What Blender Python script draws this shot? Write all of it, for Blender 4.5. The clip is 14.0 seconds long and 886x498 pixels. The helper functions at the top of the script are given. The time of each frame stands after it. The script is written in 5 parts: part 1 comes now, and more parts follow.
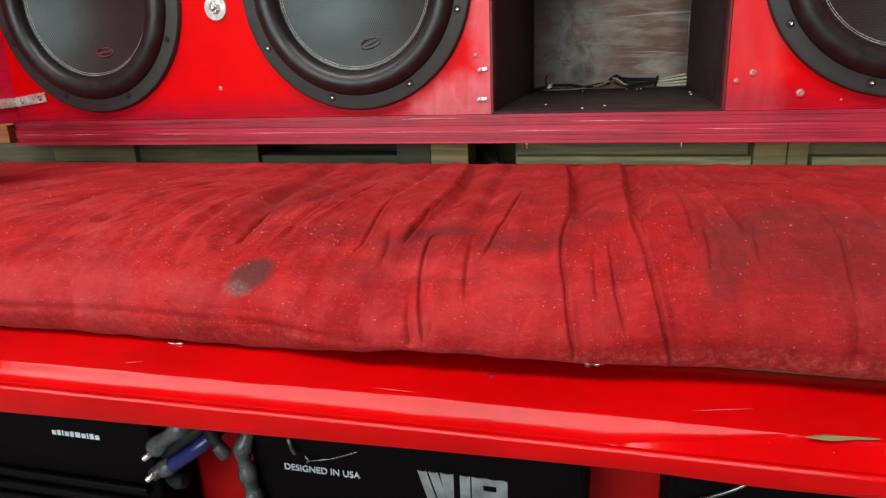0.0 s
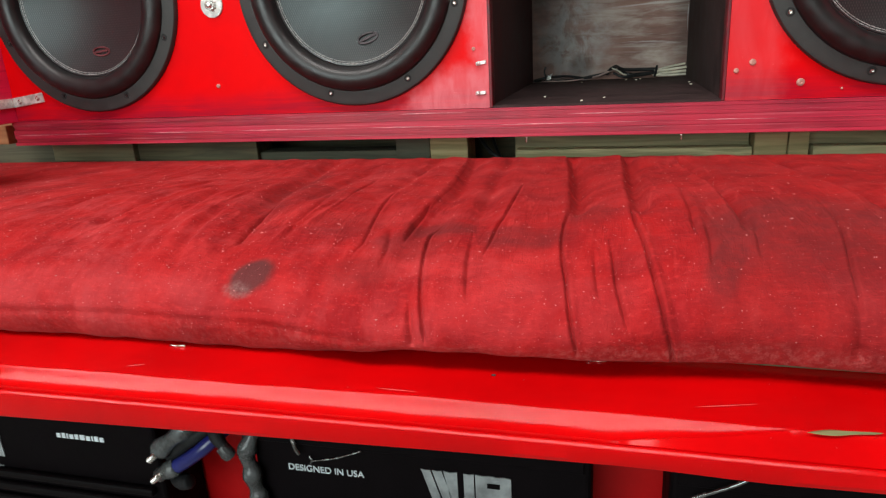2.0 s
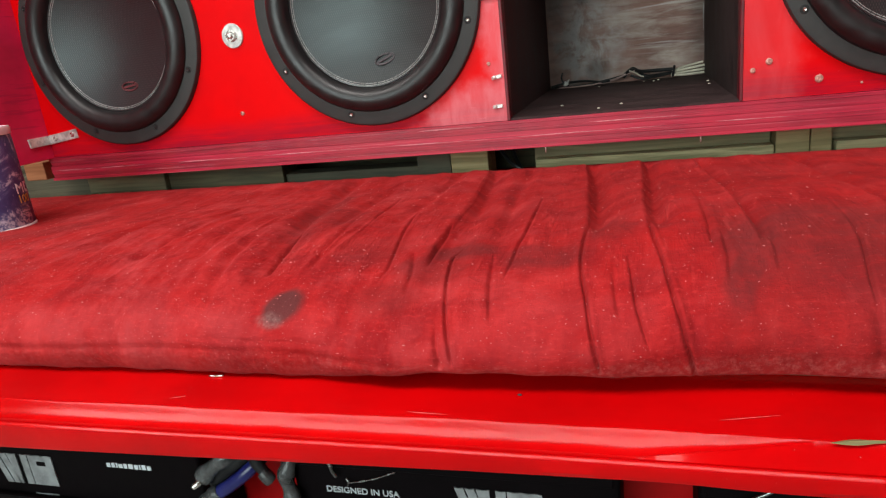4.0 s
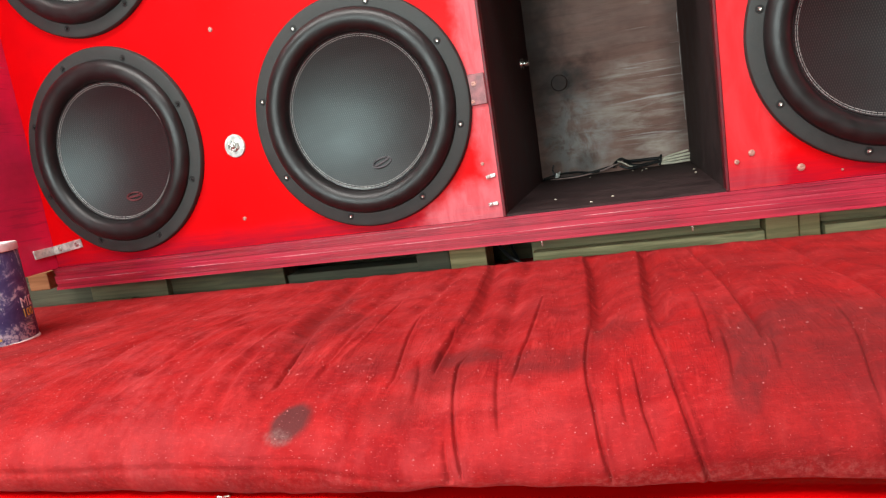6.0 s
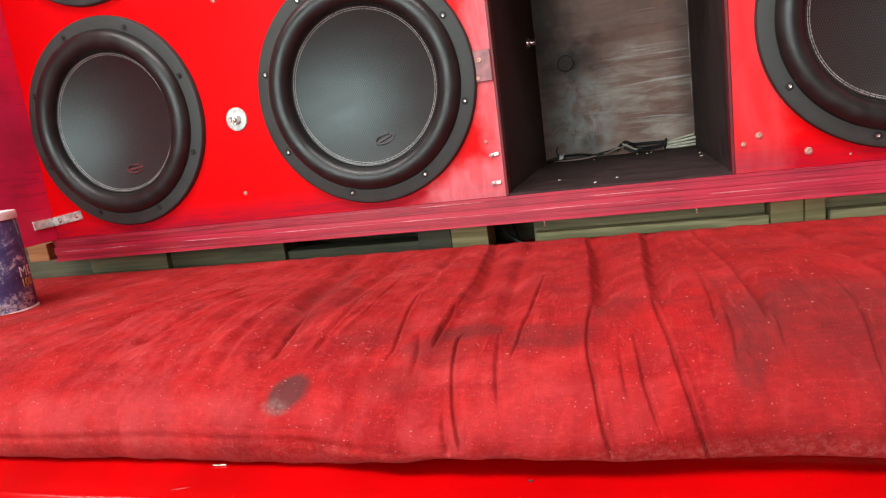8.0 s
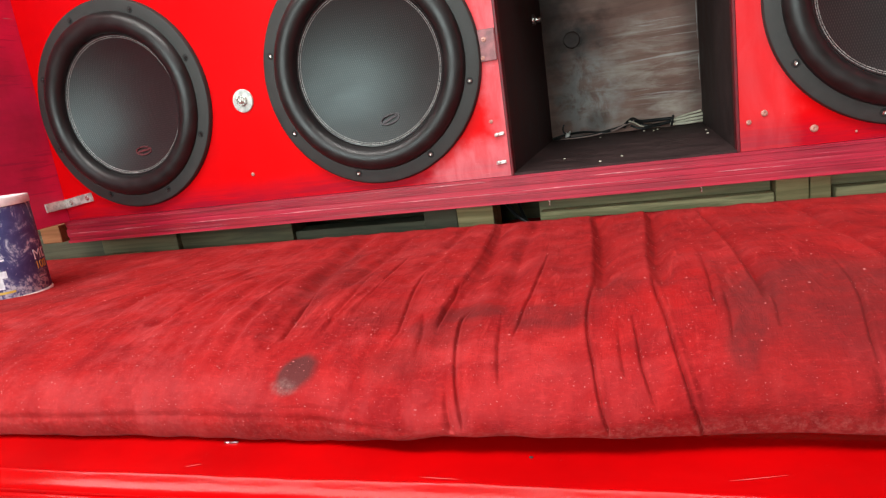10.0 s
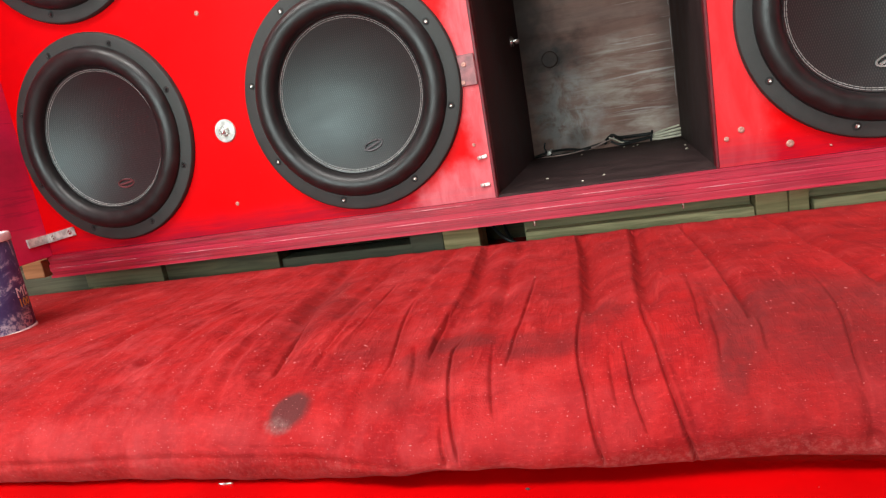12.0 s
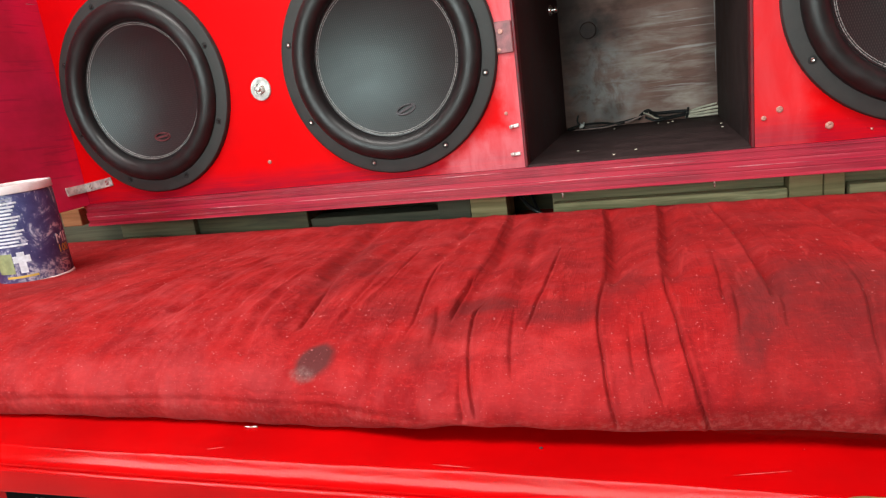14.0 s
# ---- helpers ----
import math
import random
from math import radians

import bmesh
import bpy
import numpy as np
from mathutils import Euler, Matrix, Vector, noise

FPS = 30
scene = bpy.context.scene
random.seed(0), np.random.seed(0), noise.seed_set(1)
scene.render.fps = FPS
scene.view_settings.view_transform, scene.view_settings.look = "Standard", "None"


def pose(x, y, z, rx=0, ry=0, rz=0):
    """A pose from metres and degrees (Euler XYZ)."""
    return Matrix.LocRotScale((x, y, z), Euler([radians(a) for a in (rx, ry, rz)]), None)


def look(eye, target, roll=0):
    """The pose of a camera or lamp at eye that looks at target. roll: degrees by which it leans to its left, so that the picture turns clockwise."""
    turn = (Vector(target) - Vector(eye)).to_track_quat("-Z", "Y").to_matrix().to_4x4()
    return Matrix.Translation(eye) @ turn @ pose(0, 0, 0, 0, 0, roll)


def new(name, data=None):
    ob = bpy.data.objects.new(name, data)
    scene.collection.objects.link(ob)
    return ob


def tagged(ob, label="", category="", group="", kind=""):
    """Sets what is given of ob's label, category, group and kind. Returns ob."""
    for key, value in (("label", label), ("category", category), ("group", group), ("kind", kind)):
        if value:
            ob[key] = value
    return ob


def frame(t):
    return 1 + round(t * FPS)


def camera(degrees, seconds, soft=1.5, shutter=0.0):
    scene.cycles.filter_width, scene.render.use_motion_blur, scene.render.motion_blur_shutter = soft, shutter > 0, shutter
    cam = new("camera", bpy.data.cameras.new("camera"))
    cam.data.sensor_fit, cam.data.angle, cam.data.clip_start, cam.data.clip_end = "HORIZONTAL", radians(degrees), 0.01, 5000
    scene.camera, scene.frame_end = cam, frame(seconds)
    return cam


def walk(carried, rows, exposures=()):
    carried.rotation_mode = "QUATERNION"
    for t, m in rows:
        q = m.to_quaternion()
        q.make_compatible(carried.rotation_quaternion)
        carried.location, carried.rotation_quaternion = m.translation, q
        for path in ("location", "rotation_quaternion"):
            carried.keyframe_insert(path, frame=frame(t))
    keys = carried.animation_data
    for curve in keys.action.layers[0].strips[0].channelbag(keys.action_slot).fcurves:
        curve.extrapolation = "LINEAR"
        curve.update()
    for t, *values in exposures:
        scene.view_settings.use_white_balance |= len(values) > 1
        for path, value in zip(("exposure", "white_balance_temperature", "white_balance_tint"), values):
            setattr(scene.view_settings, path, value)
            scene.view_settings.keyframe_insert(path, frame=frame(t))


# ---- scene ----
# camera: seconds, eye x y z, pitch, yaw to the left, roll
ROWS = [
    (0.0, 0.3594, -0.8712, 0.0801, -16.631, 14.932, -2.245),
    (0.5, 0.3604, -0.8713, 0.0804, -17.720, 14.787, -2.240),
    (1.0, 0.3596, -0.8668, 0.0783, -17.877, 14.619, -2.246),
    (1.5, 0.3613, -0.8685, 0.0806, -17.622, 15.014, -2.415),
    (2.0, 0.3598, -0.8691, 0.0841, -17.361, 15.099, -3.161),
    (2.5, 0.3596, -0.8735, 0.0832, -16.927, 15.437, -3.286),
    (2.7, 0.3680, -0.8724, 0.0914, -17.252, 16.644, -4.131),
    (4.8, 0.3642, -0.8809, 0.1043, -16.678, 17.303, -7.298),
    (5.0, 0.3627, -0.8824, 0.1072, -16.029, 17.353, -7.415),
    (5.5, 0.3681, -0.8844, 0.1175, -11.118, 17.815, -8.958),
    (6.0, 0.3673, -0.8811, 0.1194, -9.603, 16.441, -8.679),
    (6.5, 0.3635, -0.8753, 0.1145, -10.206, 16.231, -8.713),
    (7.0, 0.3669, -0.8799, 0.1175, -10.497, 17.215, -8.978),
    (7.5, 0.3666, -0.8777, 0.1157, -10.611, 16.980, -8.266),
    (8.0, 0.3643, -0.8777, 0.1102, -10.936, 16.713, -7.548),
    (8.2, 0.3668, -0.8809, 0.1133, -11.214, 17.179, -7.762),
    (10.3, 0.3712, -0.8840, 0.1161, -12.912, 17.796, -8.164),
    (10.5, 0.3669, -0.8843, 0.1149, -12.832, 17.363, -7.891),
    (11.0, 0.3688, -0.8807, 0.1278, -12.304, 15.341, -9.890),
    (11.5, 0.3731, -0.8840, 0.1330, -12.572, 16.779, -10.665),
    (12.0, 0.3708, -0.8842, 0.1294, -11.852, 16.277, -9.794),
    (12.5, 0.3694, -0.8833, 0.1288, -12.104, 16.610, -9.477),
    (13.0, 0.3730, -0.8868, 0.1292, -11.982, 17.099, -9.729),
    (13.5, 0.3716, -0.8897, 0.1293, -12.064, 17.458, -9.571),
    (14.0, 0.3719, -0.8935, 0.1255, -14.036, 18.936, -7.499),
]
cam = camera(68.0, 14.0, soft=1.25)
PATH = [(t, pose(x, y, z, 0, 0, yaw) @ pose(0, 0, 0, 90 + pitch) @ pose(0, 0, 0, 0, 0, roll)) for t, x, y, z, pitch, yaw, roll in ROWS]

# ---- light ----
world = bpy.data.worlds.new("sky")
scene.world = world
world.use_nodes = True
sky = world.node_tree.nodes.new("ShaderNodeTexSky")
sky.sky_type, sky.sun_disc = "NISHITA", False
sky.sun_elevation, sky.sun_rotation, sky.dust_density = radians(48), radians(200), 3.0
back = world.node_tree.nodes["Background"]
back.inputs["Strength"].default_value = 0.12
world.node_tree.links.new(sky.outputs[0], back.inputs["Color"])

# openings of the shed, out of view: x, y, z of the middle, width, height; area lamps in them stand in for daylight
DOOR = (-0.45, -3.0, 0.74, 2.1, 1.4)
ROOF_GAP = (-0.75, -1.38, 2.35, 4.0, 0.85)


def daylight(name, at, target, wide, high, watts, colour):
    lamp = new(name, bpy.data.lights.new(name, "AREA"))
    lamp.data.shape, lamp.data.size, lamp.data.size_y, lamp.data.energy, lamp.data.color = "RECTANGLE", wide, high, watts, colour
    lamp.matrix_world = look(at, target)


daylight("daylight_door", DOOR[:3], (DOOR[0], 0, DOOR[2]), DOOR[3], DOOR[4], 56, (0.84, 1.0, 0.98))
daylight("daylight_roof", ROOF_GAP[:3], (ROOF_GAP[0], ROOF_GAP[1] + 0.001, 0), ROOF_GAP[3], ROOF_GAP[4], 101, (1.0, 0.97, 0.93))
EXPOSURES = [(0.0, 0.0), (2.0, 0.06), (2.5, 0.03), (5.0, 0.03), (5.5, 0.22), (6.0, 0.38), (8.0, 0.38), (10.5, 0.24), (11.0, 0.36), (13.5, 0.36), (14.0, 0.2)]
walk(cam, PATH, EXPOSURES)


# ---- materials ----
class Nodes:
    """A short way to write node materials."""

    def __init__(self, name, rough=0.5, metal=0.0, coat=0.0, spec=0.5):
        self.mat = bpy.data.materials.new(name)
        self.mat.use_nodes = True
        self.tree = self.mat.node_tree
        self.bsdf = self.tree.nodes["Principled BSDF"]
        self.bsdf.inputs["Roughness"].default_value = rough
        self.bsdf.inputs["Metallic"].default_value = metal
        self.bsdf.inputs["Coat Weight"].default_value = coat
        self.bsdf.inputs["Coat Roughness"].default_value = 0.12
        self.bsdf.inputs["Specular IOR Level"].default_value = spec
        self.coord = self.tree.nodes.new("ShaderNodeTexCoord").outputs["Object"]

    def put(self, value, socket):
        if hasattr(value, "links"):
            self.tree.links.new(value, socket)
        elif isinstance(value, tuple) and len(value) == 3 and socket.type == "RGBA":
            socket.default_value = (*value, 1)
        else:
            socket.default_value = value

    def math(self, op, a, b=0.0, clamp=False):
        n = self.tree.nodes.new("ShaderNodeMath")
        n.operation, n.use_clamp = op, clamp
        self.put(a, n.inputs[0]), self.put(b, n.inputs[1])
        return n.outputs[0]

    def scaled(self, s, turn=(0, 0, 0), shift=(0, 0, 0)):
        n = self.tree.nodes.new("ShaderNodeMapping")
        self.put(self.coord, n.inputs["Vector"])
        n.inputs["Scale"].default_value, n.inputs["Rotation"].default_value, n.inputs["Location"].default_value = s, turn, shift
        return n.outputs[0]

    def noise(self, scale, detail=4.0, rough=0.55, vec=None, warp=0.0):
        n = self.tree.nodes.new("ShaderNodeTexNoise")
        self.put(vec or self.coord, n.inputs["Vector"])
        n.inputs["Scale"].default_value, n.inputs["Detail"].default_value = scale, detail
        n.inputs["Roughness"].default_value, n.inputs["Distortion"].default_value = rough, warp
        return n.outputs[0]

    def wave(self, scale, vec, warp=0.0):
        n = self.tree.nodes.new("ShaderNodeTexWave")
        self.put(vec, n.inputs["Vector"])
        n.inputs["Scale"].default_value, n.inputs["Distortion"].default_value = scale, warp
        return n.outputs["Fac"]

    def ramp(self, value, lo, hi, a=0.0, b=1.0):
        n = self.tree.nodes.new("ShaderNodeMapRange")
        n.interpolation_type = "SMOOTHSTEP"
        for key, v in (("Value", value), ("From Min", lo), ("From Max", hi), ("To Min", a), ("To Max", b)):
            self.put(v, n.inputs[key])
        return n.outputs[0]

    def mix(self, fac, a, b, kind="MIX"):
        n = self.tree.nodes.new("ShaderNodeMix")
        n.data_type, n.blend_type = "RGBA", kind
        self.put(fac, n.inputs[0]), self.put(a, n.inputs[6]), self.put(b, n.inputs[7])
        return n.outputs[2]

    def xyz(self):
        n = self.tree.nodes.new("ShaderNodeSeparateXYZ")
        self.put(self.coord, n.inputs[0])
        return n.outputs

    def blob(self, x, y, rx, ry, turn=0.0, ragged=0.35, axes="xy", soft=0.45, scale=40.0):
        """A ragged oval mark round (x, y): 1 inside, 0 outside."""
        parts = self.xyz()
        u = self.math("SUBTRACT", parts["xyz".index(axes[0])], x)
        v = self.math("SUBTRACT", parts["xyz".index(axes[1])], y)
        c, s = math.cos(turn), math.sin(turn)
        a = self.math("ADD", self.math("MULTIPLY", u, c / rx), self.math("MULTIPLY", v, s / rx))
        b = self.math("ADD", self.math("MULTIPLY", u, -s / ry), self.math("MULTIPLY", v, c / ry))
        d = self.math("SQRT", self.math("ADD", self.math("MULTIPLY", a, a), self.math("MULTIPLY", b, b)))
        d = self.math("ADD", d, self.math("MULTIPLY", self.math("SUBTRACT", self.noise(scale, 5), 0.5), ragged * 2))
        return self.ramp(d, 1.0 - soft, 1.0 + soft, 1.0, 0.0)

    def bump(self, height, strength, distance):
        n = self.tree.nodes.new("ShaderNodeBump")
        n.inputs["Strength"].default_value, n.inputs["Distance"].default_value = strength, distance
        self.put(height, n.inputs["Height"])
        if self.bsdf.inputs["Normal"].is_linked:
            self.tree.links.new(self.bsdf.inputs["Normal"].links[0].from_socket, n.inputs["Normal"])
        self.tree.links.new(n.outputs[0], self.bsdf.inputs["Normal"])

    def done(self, colour, rough=None):
        self.put(colour, self.bsdf.inputs["Base Color"])
        if rough is not None:
            self.put(rough, self.bsdf.inputs["Roughness"])
        return self.mat


WINE = (0.30, 0.008, 0.026)


def red_panel():
    n = Nodes("red_panel_paint", 0.4, spec=0.07)
    grain = n.noise(1, 5, 0.6, n.scaled((9, 60, 160)))
    cloud = n.noise(7, 4)
    colour = n.mix(n.ramp(cloud, 0.3, 0.75), (0.80, 0.0015, 0.003), (0.66, 0.0012, 0.004))
    colour = n.mix(n.ramp(n.noise(45, 5, 0.65), 0.55, 0.8, 0, 0.3), colour, (0.85, 0.010, 0.012))
    # thin paint along the foot of the panel, where the grain shows
    height = n.xyz()[2]
    edge = n.math("ADD", height, n.math("MULTIPLY", n.math("SUBTRACT", n.noise(14, 5), 0.5), 0.035))
    thin = n.math("MULTIPLY", n.ramp(edge, 0.000, 0.044, 0.9, 0), n.ramp(grain, 0.3, 0.6, 0.45, 1))
    colour = n.mix(thin, colour, WINE)
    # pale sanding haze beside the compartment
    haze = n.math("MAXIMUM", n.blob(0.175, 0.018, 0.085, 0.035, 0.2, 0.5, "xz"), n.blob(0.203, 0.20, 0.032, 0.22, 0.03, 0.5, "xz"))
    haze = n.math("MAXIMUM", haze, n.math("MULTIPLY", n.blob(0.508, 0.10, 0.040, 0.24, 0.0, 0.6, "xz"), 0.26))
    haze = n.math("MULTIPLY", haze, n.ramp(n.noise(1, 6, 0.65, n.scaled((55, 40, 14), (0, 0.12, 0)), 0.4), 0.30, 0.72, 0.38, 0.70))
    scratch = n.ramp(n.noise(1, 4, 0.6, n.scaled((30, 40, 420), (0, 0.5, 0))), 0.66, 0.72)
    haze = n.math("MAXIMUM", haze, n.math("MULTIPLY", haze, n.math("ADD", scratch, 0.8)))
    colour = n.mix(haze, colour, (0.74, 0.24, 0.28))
    specks = n.ramp(n.noise(330, 2), 0.72, 0.78)
    colour = n.mix(n.math("MULTIPLY", specks, 0.3), colour, (0.75, 0.3, 0.3))
    n.bump(grain, 0.12, 0.001)
    n.bump(n.noise(60, 3), 0.06, 0.002)
    return n.done(colour, n.ramp(cloud, 0.2, 0.8, 0.25, 0.45))


def wine_paint(name, seed, stretch, base=WINE, worn=0.75, dusty=False, dark=0.42, pale=1.5):
    """Thin dark red paint over bare wood."""
    n = Nodes(name, 0.5)
    vec = n.scaled(stretch, (0, 0, 0), (seed, seed, seed))
    grain = n.noise(1, 6, 0.65, vec)
    blot = n.noise(11, 4)
    colour = n.mix(n.ramp(grain, 0.25, 0.7), tuple(dark * c for c in base), tuple(min(1, pale * c) for c in base))
    rnd = n.tree.nodes.new("ShaderNodeObjectInfo").outputs["Random"]
    colour = n.mix(n.ramp(rnd, 0.5, 1.0, 0, 0.6), colour, tuple(1.6 * c for c in base))
    colour = n.mix(n.ramp(rnd, 0.5, 0.0, 0, 0.6), colour, tuple(0.4 * c for c in base))
    colour = n.mix(n.ramp(blot, 0.35, 0.75, 0, 0.5), colour, (0.42, 0.006, 0.012))
    thin = n.noise(1, 5, 0.6, n.scaled((stretch[0] * 0.5, stretch[1], stretch[2] * 2.6), (0, 0, 0), (seed, 1, 2)))
    scuff = n.math("MULTIPLY", n.ramp(thin, 0.60, 0.66), n.ramp(n.noise(7, 3), 0.42, 0.56))
    colour = n.mix(n.math("MULTIPLY", n.ramp(thin, 0.42, 0.34), 0.6), colour, tuple(0.7 * dark * c for c in base))
    colour = n.mix(n.math("MULTIPLY", scuff, worn), colour, (0.68, 0.30, 0.34))
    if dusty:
        # paler pink zone mid-foot, brighter red zone further right
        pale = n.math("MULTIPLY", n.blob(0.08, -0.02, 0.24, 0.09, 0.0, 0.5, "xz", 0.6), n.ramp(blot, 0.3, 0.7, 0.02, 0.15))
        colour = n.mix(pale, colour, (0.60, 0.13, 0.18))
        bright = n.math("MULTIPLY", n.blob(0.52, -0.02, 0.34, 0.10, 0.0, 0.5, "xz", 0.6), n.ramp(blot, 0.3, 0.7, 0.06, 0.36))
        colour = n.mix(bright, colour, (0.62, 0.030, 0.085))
    n.bump(grain, 0.35, 0.0015)
    return n.done(colour, n.ramp(blot, 0.3, 0.8, 0.38, 0.62))


def glossy_red():
    n = Nodes("glossy_red_vinyl", 0.3, spec=0.17)
    cloud = n.noise(12, 4)
    colour = n.mix(n.ramp(cloud, 0.3, 0.75), (0.60, 0.001, 0.002), (0.47, 0.001, 0.002))
    dust = n.ramp(n.noise(420, 2), 0.74, 0.8)
    colour = n.mix(n.math("MULTIPLY", dust, 0.35), colour, (0.8, 0.4, 0.4))
    n.bump(n.noise(1, 4, 0.5, n.scaled((25, 90, 90))), 0.12, 0.002)
    return n.done(colour, n.ramp(n.noise(18, 5), 0.25, 0.8, 0.12, 0.19))


def velour():
    n = Nodes("worn_red_velour", 0.95, spec=0.15)
    n.bsdf.inputs["Sheen Weight"].default_value = 0.03
    n.bsdf.inputs["Sheen Roughness"].default_value = 0.45
    n.bsdf.inputs["Sheen Tint"].default_value = (1.0, 0.35, 0.33, 1)
    cloth = n.tree.nodes.new("ShaderNodeUVMap")
    cloth.uv_map = "cloth"
    n.coord = cloth.outputs[0]
    broad = n.noise(9, 6, 0.62, None, 0.6)
    nap = n.noise(1, 5, 0.7, n.scaled((70, 30, 70), (0, 0, -0.3)))
    fine = n.noise(900, 3, 0.7)
    colour = n.mix(n.ramp(broad, 0.3, 0.72), (0.29, 0.0060, 0.0070), (0.44, 0.0098, 0.0102))
    colour = n.mix(n.ramp(nap, 0.35, 0.75, 0.0, 0.7), colour, (0.52, 0.023, 0.023))
    colour = n.mix(n.ramp(n.noise(24, 5, 0.65), 0.42, 0.66, 0, 0.66), colour, (0.23, 0.007, 0.010))
    colour = n.mix(n.ramp(n.noise(15, 4, 0.6, n.scaled((1, 1, 1), (0, 0, 0), (3, 7, 0)), 0.4), 0.50, 0.72, 0, 0.55), colour, (0.60, 0.040, 0.040))
    colour = n.mix(n.ramp(fine, 0.3, 0.75, 0.0, 0.35), colour, (0.25, 0.008, 0.012))
    streak = n.noise(1, 5, 0.65, n.scaled((38, 9, 38), (0, 0, 0.14)), 0.7)
    colour = n.mix(n.ramp(streak, 0.46, 0.72, 0, 0.50), colour, (0.24, 0.006, 0.009))
    weft = n.noise(1, 4, 0.65, n.scaled((150, 330, 200), (0, 0, -0.06)))
    colour = n.mix(n.ramp(weft, 0.52, 0.72, 0, 0.45), colour, (0.60, 0.032, 0.032))
    colour = n.mix(n.ramp(weft, 0.48, 0.30, 0, 0.45), colour, (0.25, 0.006, 0.009))
    comb = n.noise(1, 5, 0.65, n.scaled((120, 17, 80), (0, 0, 0.14)), 0.8)
    lying = n.ramp(n.xyz()[1], 0.50, 0.58, 1.0, 0.25)
    colour = n.mix(n.math("MULTIPLY", n.ramp(comb, 0.55, 0.74, 0, 0.58), lying), colour, (0.62, 0.055, 0.052))
    fuzz = n.ramp(n.noise(520, 2, 0.5), 0.66, 0.74)
    colour = n.mix(n.math("MULTIPLY", fuzz, 0.35), colour, (0.75, 0.16, 0.16))
    # front roll paler: brighter light painted in with the dust; dust patches elsewhere
    dusty = n.math("MAXIMUM", n.blob(0.00, 0.602, 0.16, 0.020, 0.0, 0.5), n.math("MULTIPLY", n.blob(0.31, 0.600, 0.07, 0.022, 0.0, 0.5), 0.7))
    dusty = n.math("MAXIMUM", n.math("MULTIPLY", dusty, n.ramp(n.noise(22, 5, 0.65), 0.3, 0.65, 0.05, 0.32)), n.math("MULTIPLY", n.ramp(n.noise(13, 6, 0.7, None, 0.5), 0.46, 0.72, 0, 0.44), n.ramp(n.xyz()[0], 0.10, 0.40, 1.0, 0.5)))
    colour = n.mix(dusty, colour, (0.58, 0.078, 0.084))
    # grease marks, a fold's shade painted as one, and the worn, grimy front edge
    across, along = n.xyz()[0], n.xyz()[1]
    ragged = n.math("SUBTRACT", n.noise(26, 5), 0.5)
    side = n.ramp(n.math("ADD", across, n.math("MULTIPLY", ragged, 0.03)), 0.400, 0.425)
    grime_and_shade = n.math("MULTIPLY", n.math("MULTIPLY", side, n.ramp(n.math("ADD", along, n.math("MULTIPLY", ragged, 0.12)), 0.42, 0.49)), n.ramp(along, 0.545, 0.61, 0.60, 0.34))
    # the long mark at 0.056, 0.345 is painted fold shade
    for x, y, rx, ry, turn, much in ((0.437, 0.512, 0.022, 0.030, 0.1, 0.78), (0.425, 0.560, 0.011, 0.045, 0.2, 0.80), (0.48, 0.49, 0.055, 0.038, 0.1, 0.66), (0.304, 0.520, 0.030, 0.022, 0.0, 0.50),
                                     (0.240, 0.503, 0.026, 0.022, 0.0, 0.74), (0.225, 0.535, 0.030, 0.022, 0.0, 0.45), (0.204, 0.570, 0.025, 0.018, 0.0, 0.42), (0.345, 0.480, 0.02, 0.030, 0.1, 0.40), (0.056, 0.345, 0.018, 0.16, -0.27, 0.50),
                                     (-0.32, 0.38, 0.08, 0.05, -0.4, 0.3), (0.17, 0.50, 0.03, 0.03, 0.0, 0.3), (0.10, 0.40, 0.03, 0.06, -0.2, 0.3)):
        grime_and_shade = n.math("MAXIMUM", grime_and_shade, n.math("MULTIPLY", n.blob(x, y, rx, ry, turn, 0.7), much))
    foot = n.math("SUBTRACT", n.math("ADD", along, n.math("MULTIPLY", ragged, 0.014)), n.ramp(across, 0.15, 0.36, 0.003, 0.010))
    grime_and_shade = n.math("MAXIMUM", grime_and_shade, n.math("MULTIPLY", n.ramp(foot, 0.616, 0.630), n.ramp(across, 0.36, 0.46, 0.42, 0.44)))
    pale = n.math("MULTIPLY", n.ramp(foot, 0.611, 0.622), n.ramp(n.noise(240, 4, 0.7), 0.42, 0.68, 0.05, 0.44))
    pale = n.math("MULTIPLY", pale, n.ramp(across, 0.12, 0.36, 0.38, 1.0))
    grime_and_shade = n.math("MULTIPLY", grime_and_shade, n.ramp(n.noise(80, 5, 0.7), 0.2, 0.65, 0.5, 1))
    colour = n.mix(grime_and_shade, colour, (0.120, 0.018, 0.019))
    colour = n.mix(pale, colour, (0.50, 0.155, 0.14))
    spot = n.blob(0.1335, 0.5850, 0.0170, 0.0136, -1.2, 0.16, soft=0.28, scale=90)
    crust = n.blob(0.128, 0.5975, 0.010, 0.0055, 0.2, 0.5, soft=0.5, scale=160)
    colour = n.mix(n.math("MULTIPLY", spot, 0.88), colour, (0.090, 0.030, 0.030))
    colour = n.mix(n.math("MULTIPLY", crust, n.ramp(n.noise(420, 4, 0.7), 0.25, 0.75, 0.05, 0.5)), colour, (0.30, 0.17, 0.16))
    n.bump(nap, 0.28, 0.002)
    n.bump(n.math("MULTIPLY", n.noise(1, 5, 0.6, n.scaled((85, 15, 60), (0, 0, 0.14)), 1.4), lying), 0.42, 0.006)
    n.bump(n.noise(34, 5, 0.65, None, 0.5), 0.25, 0.006)
    n.bump(weft, 0.4, 0.0018)
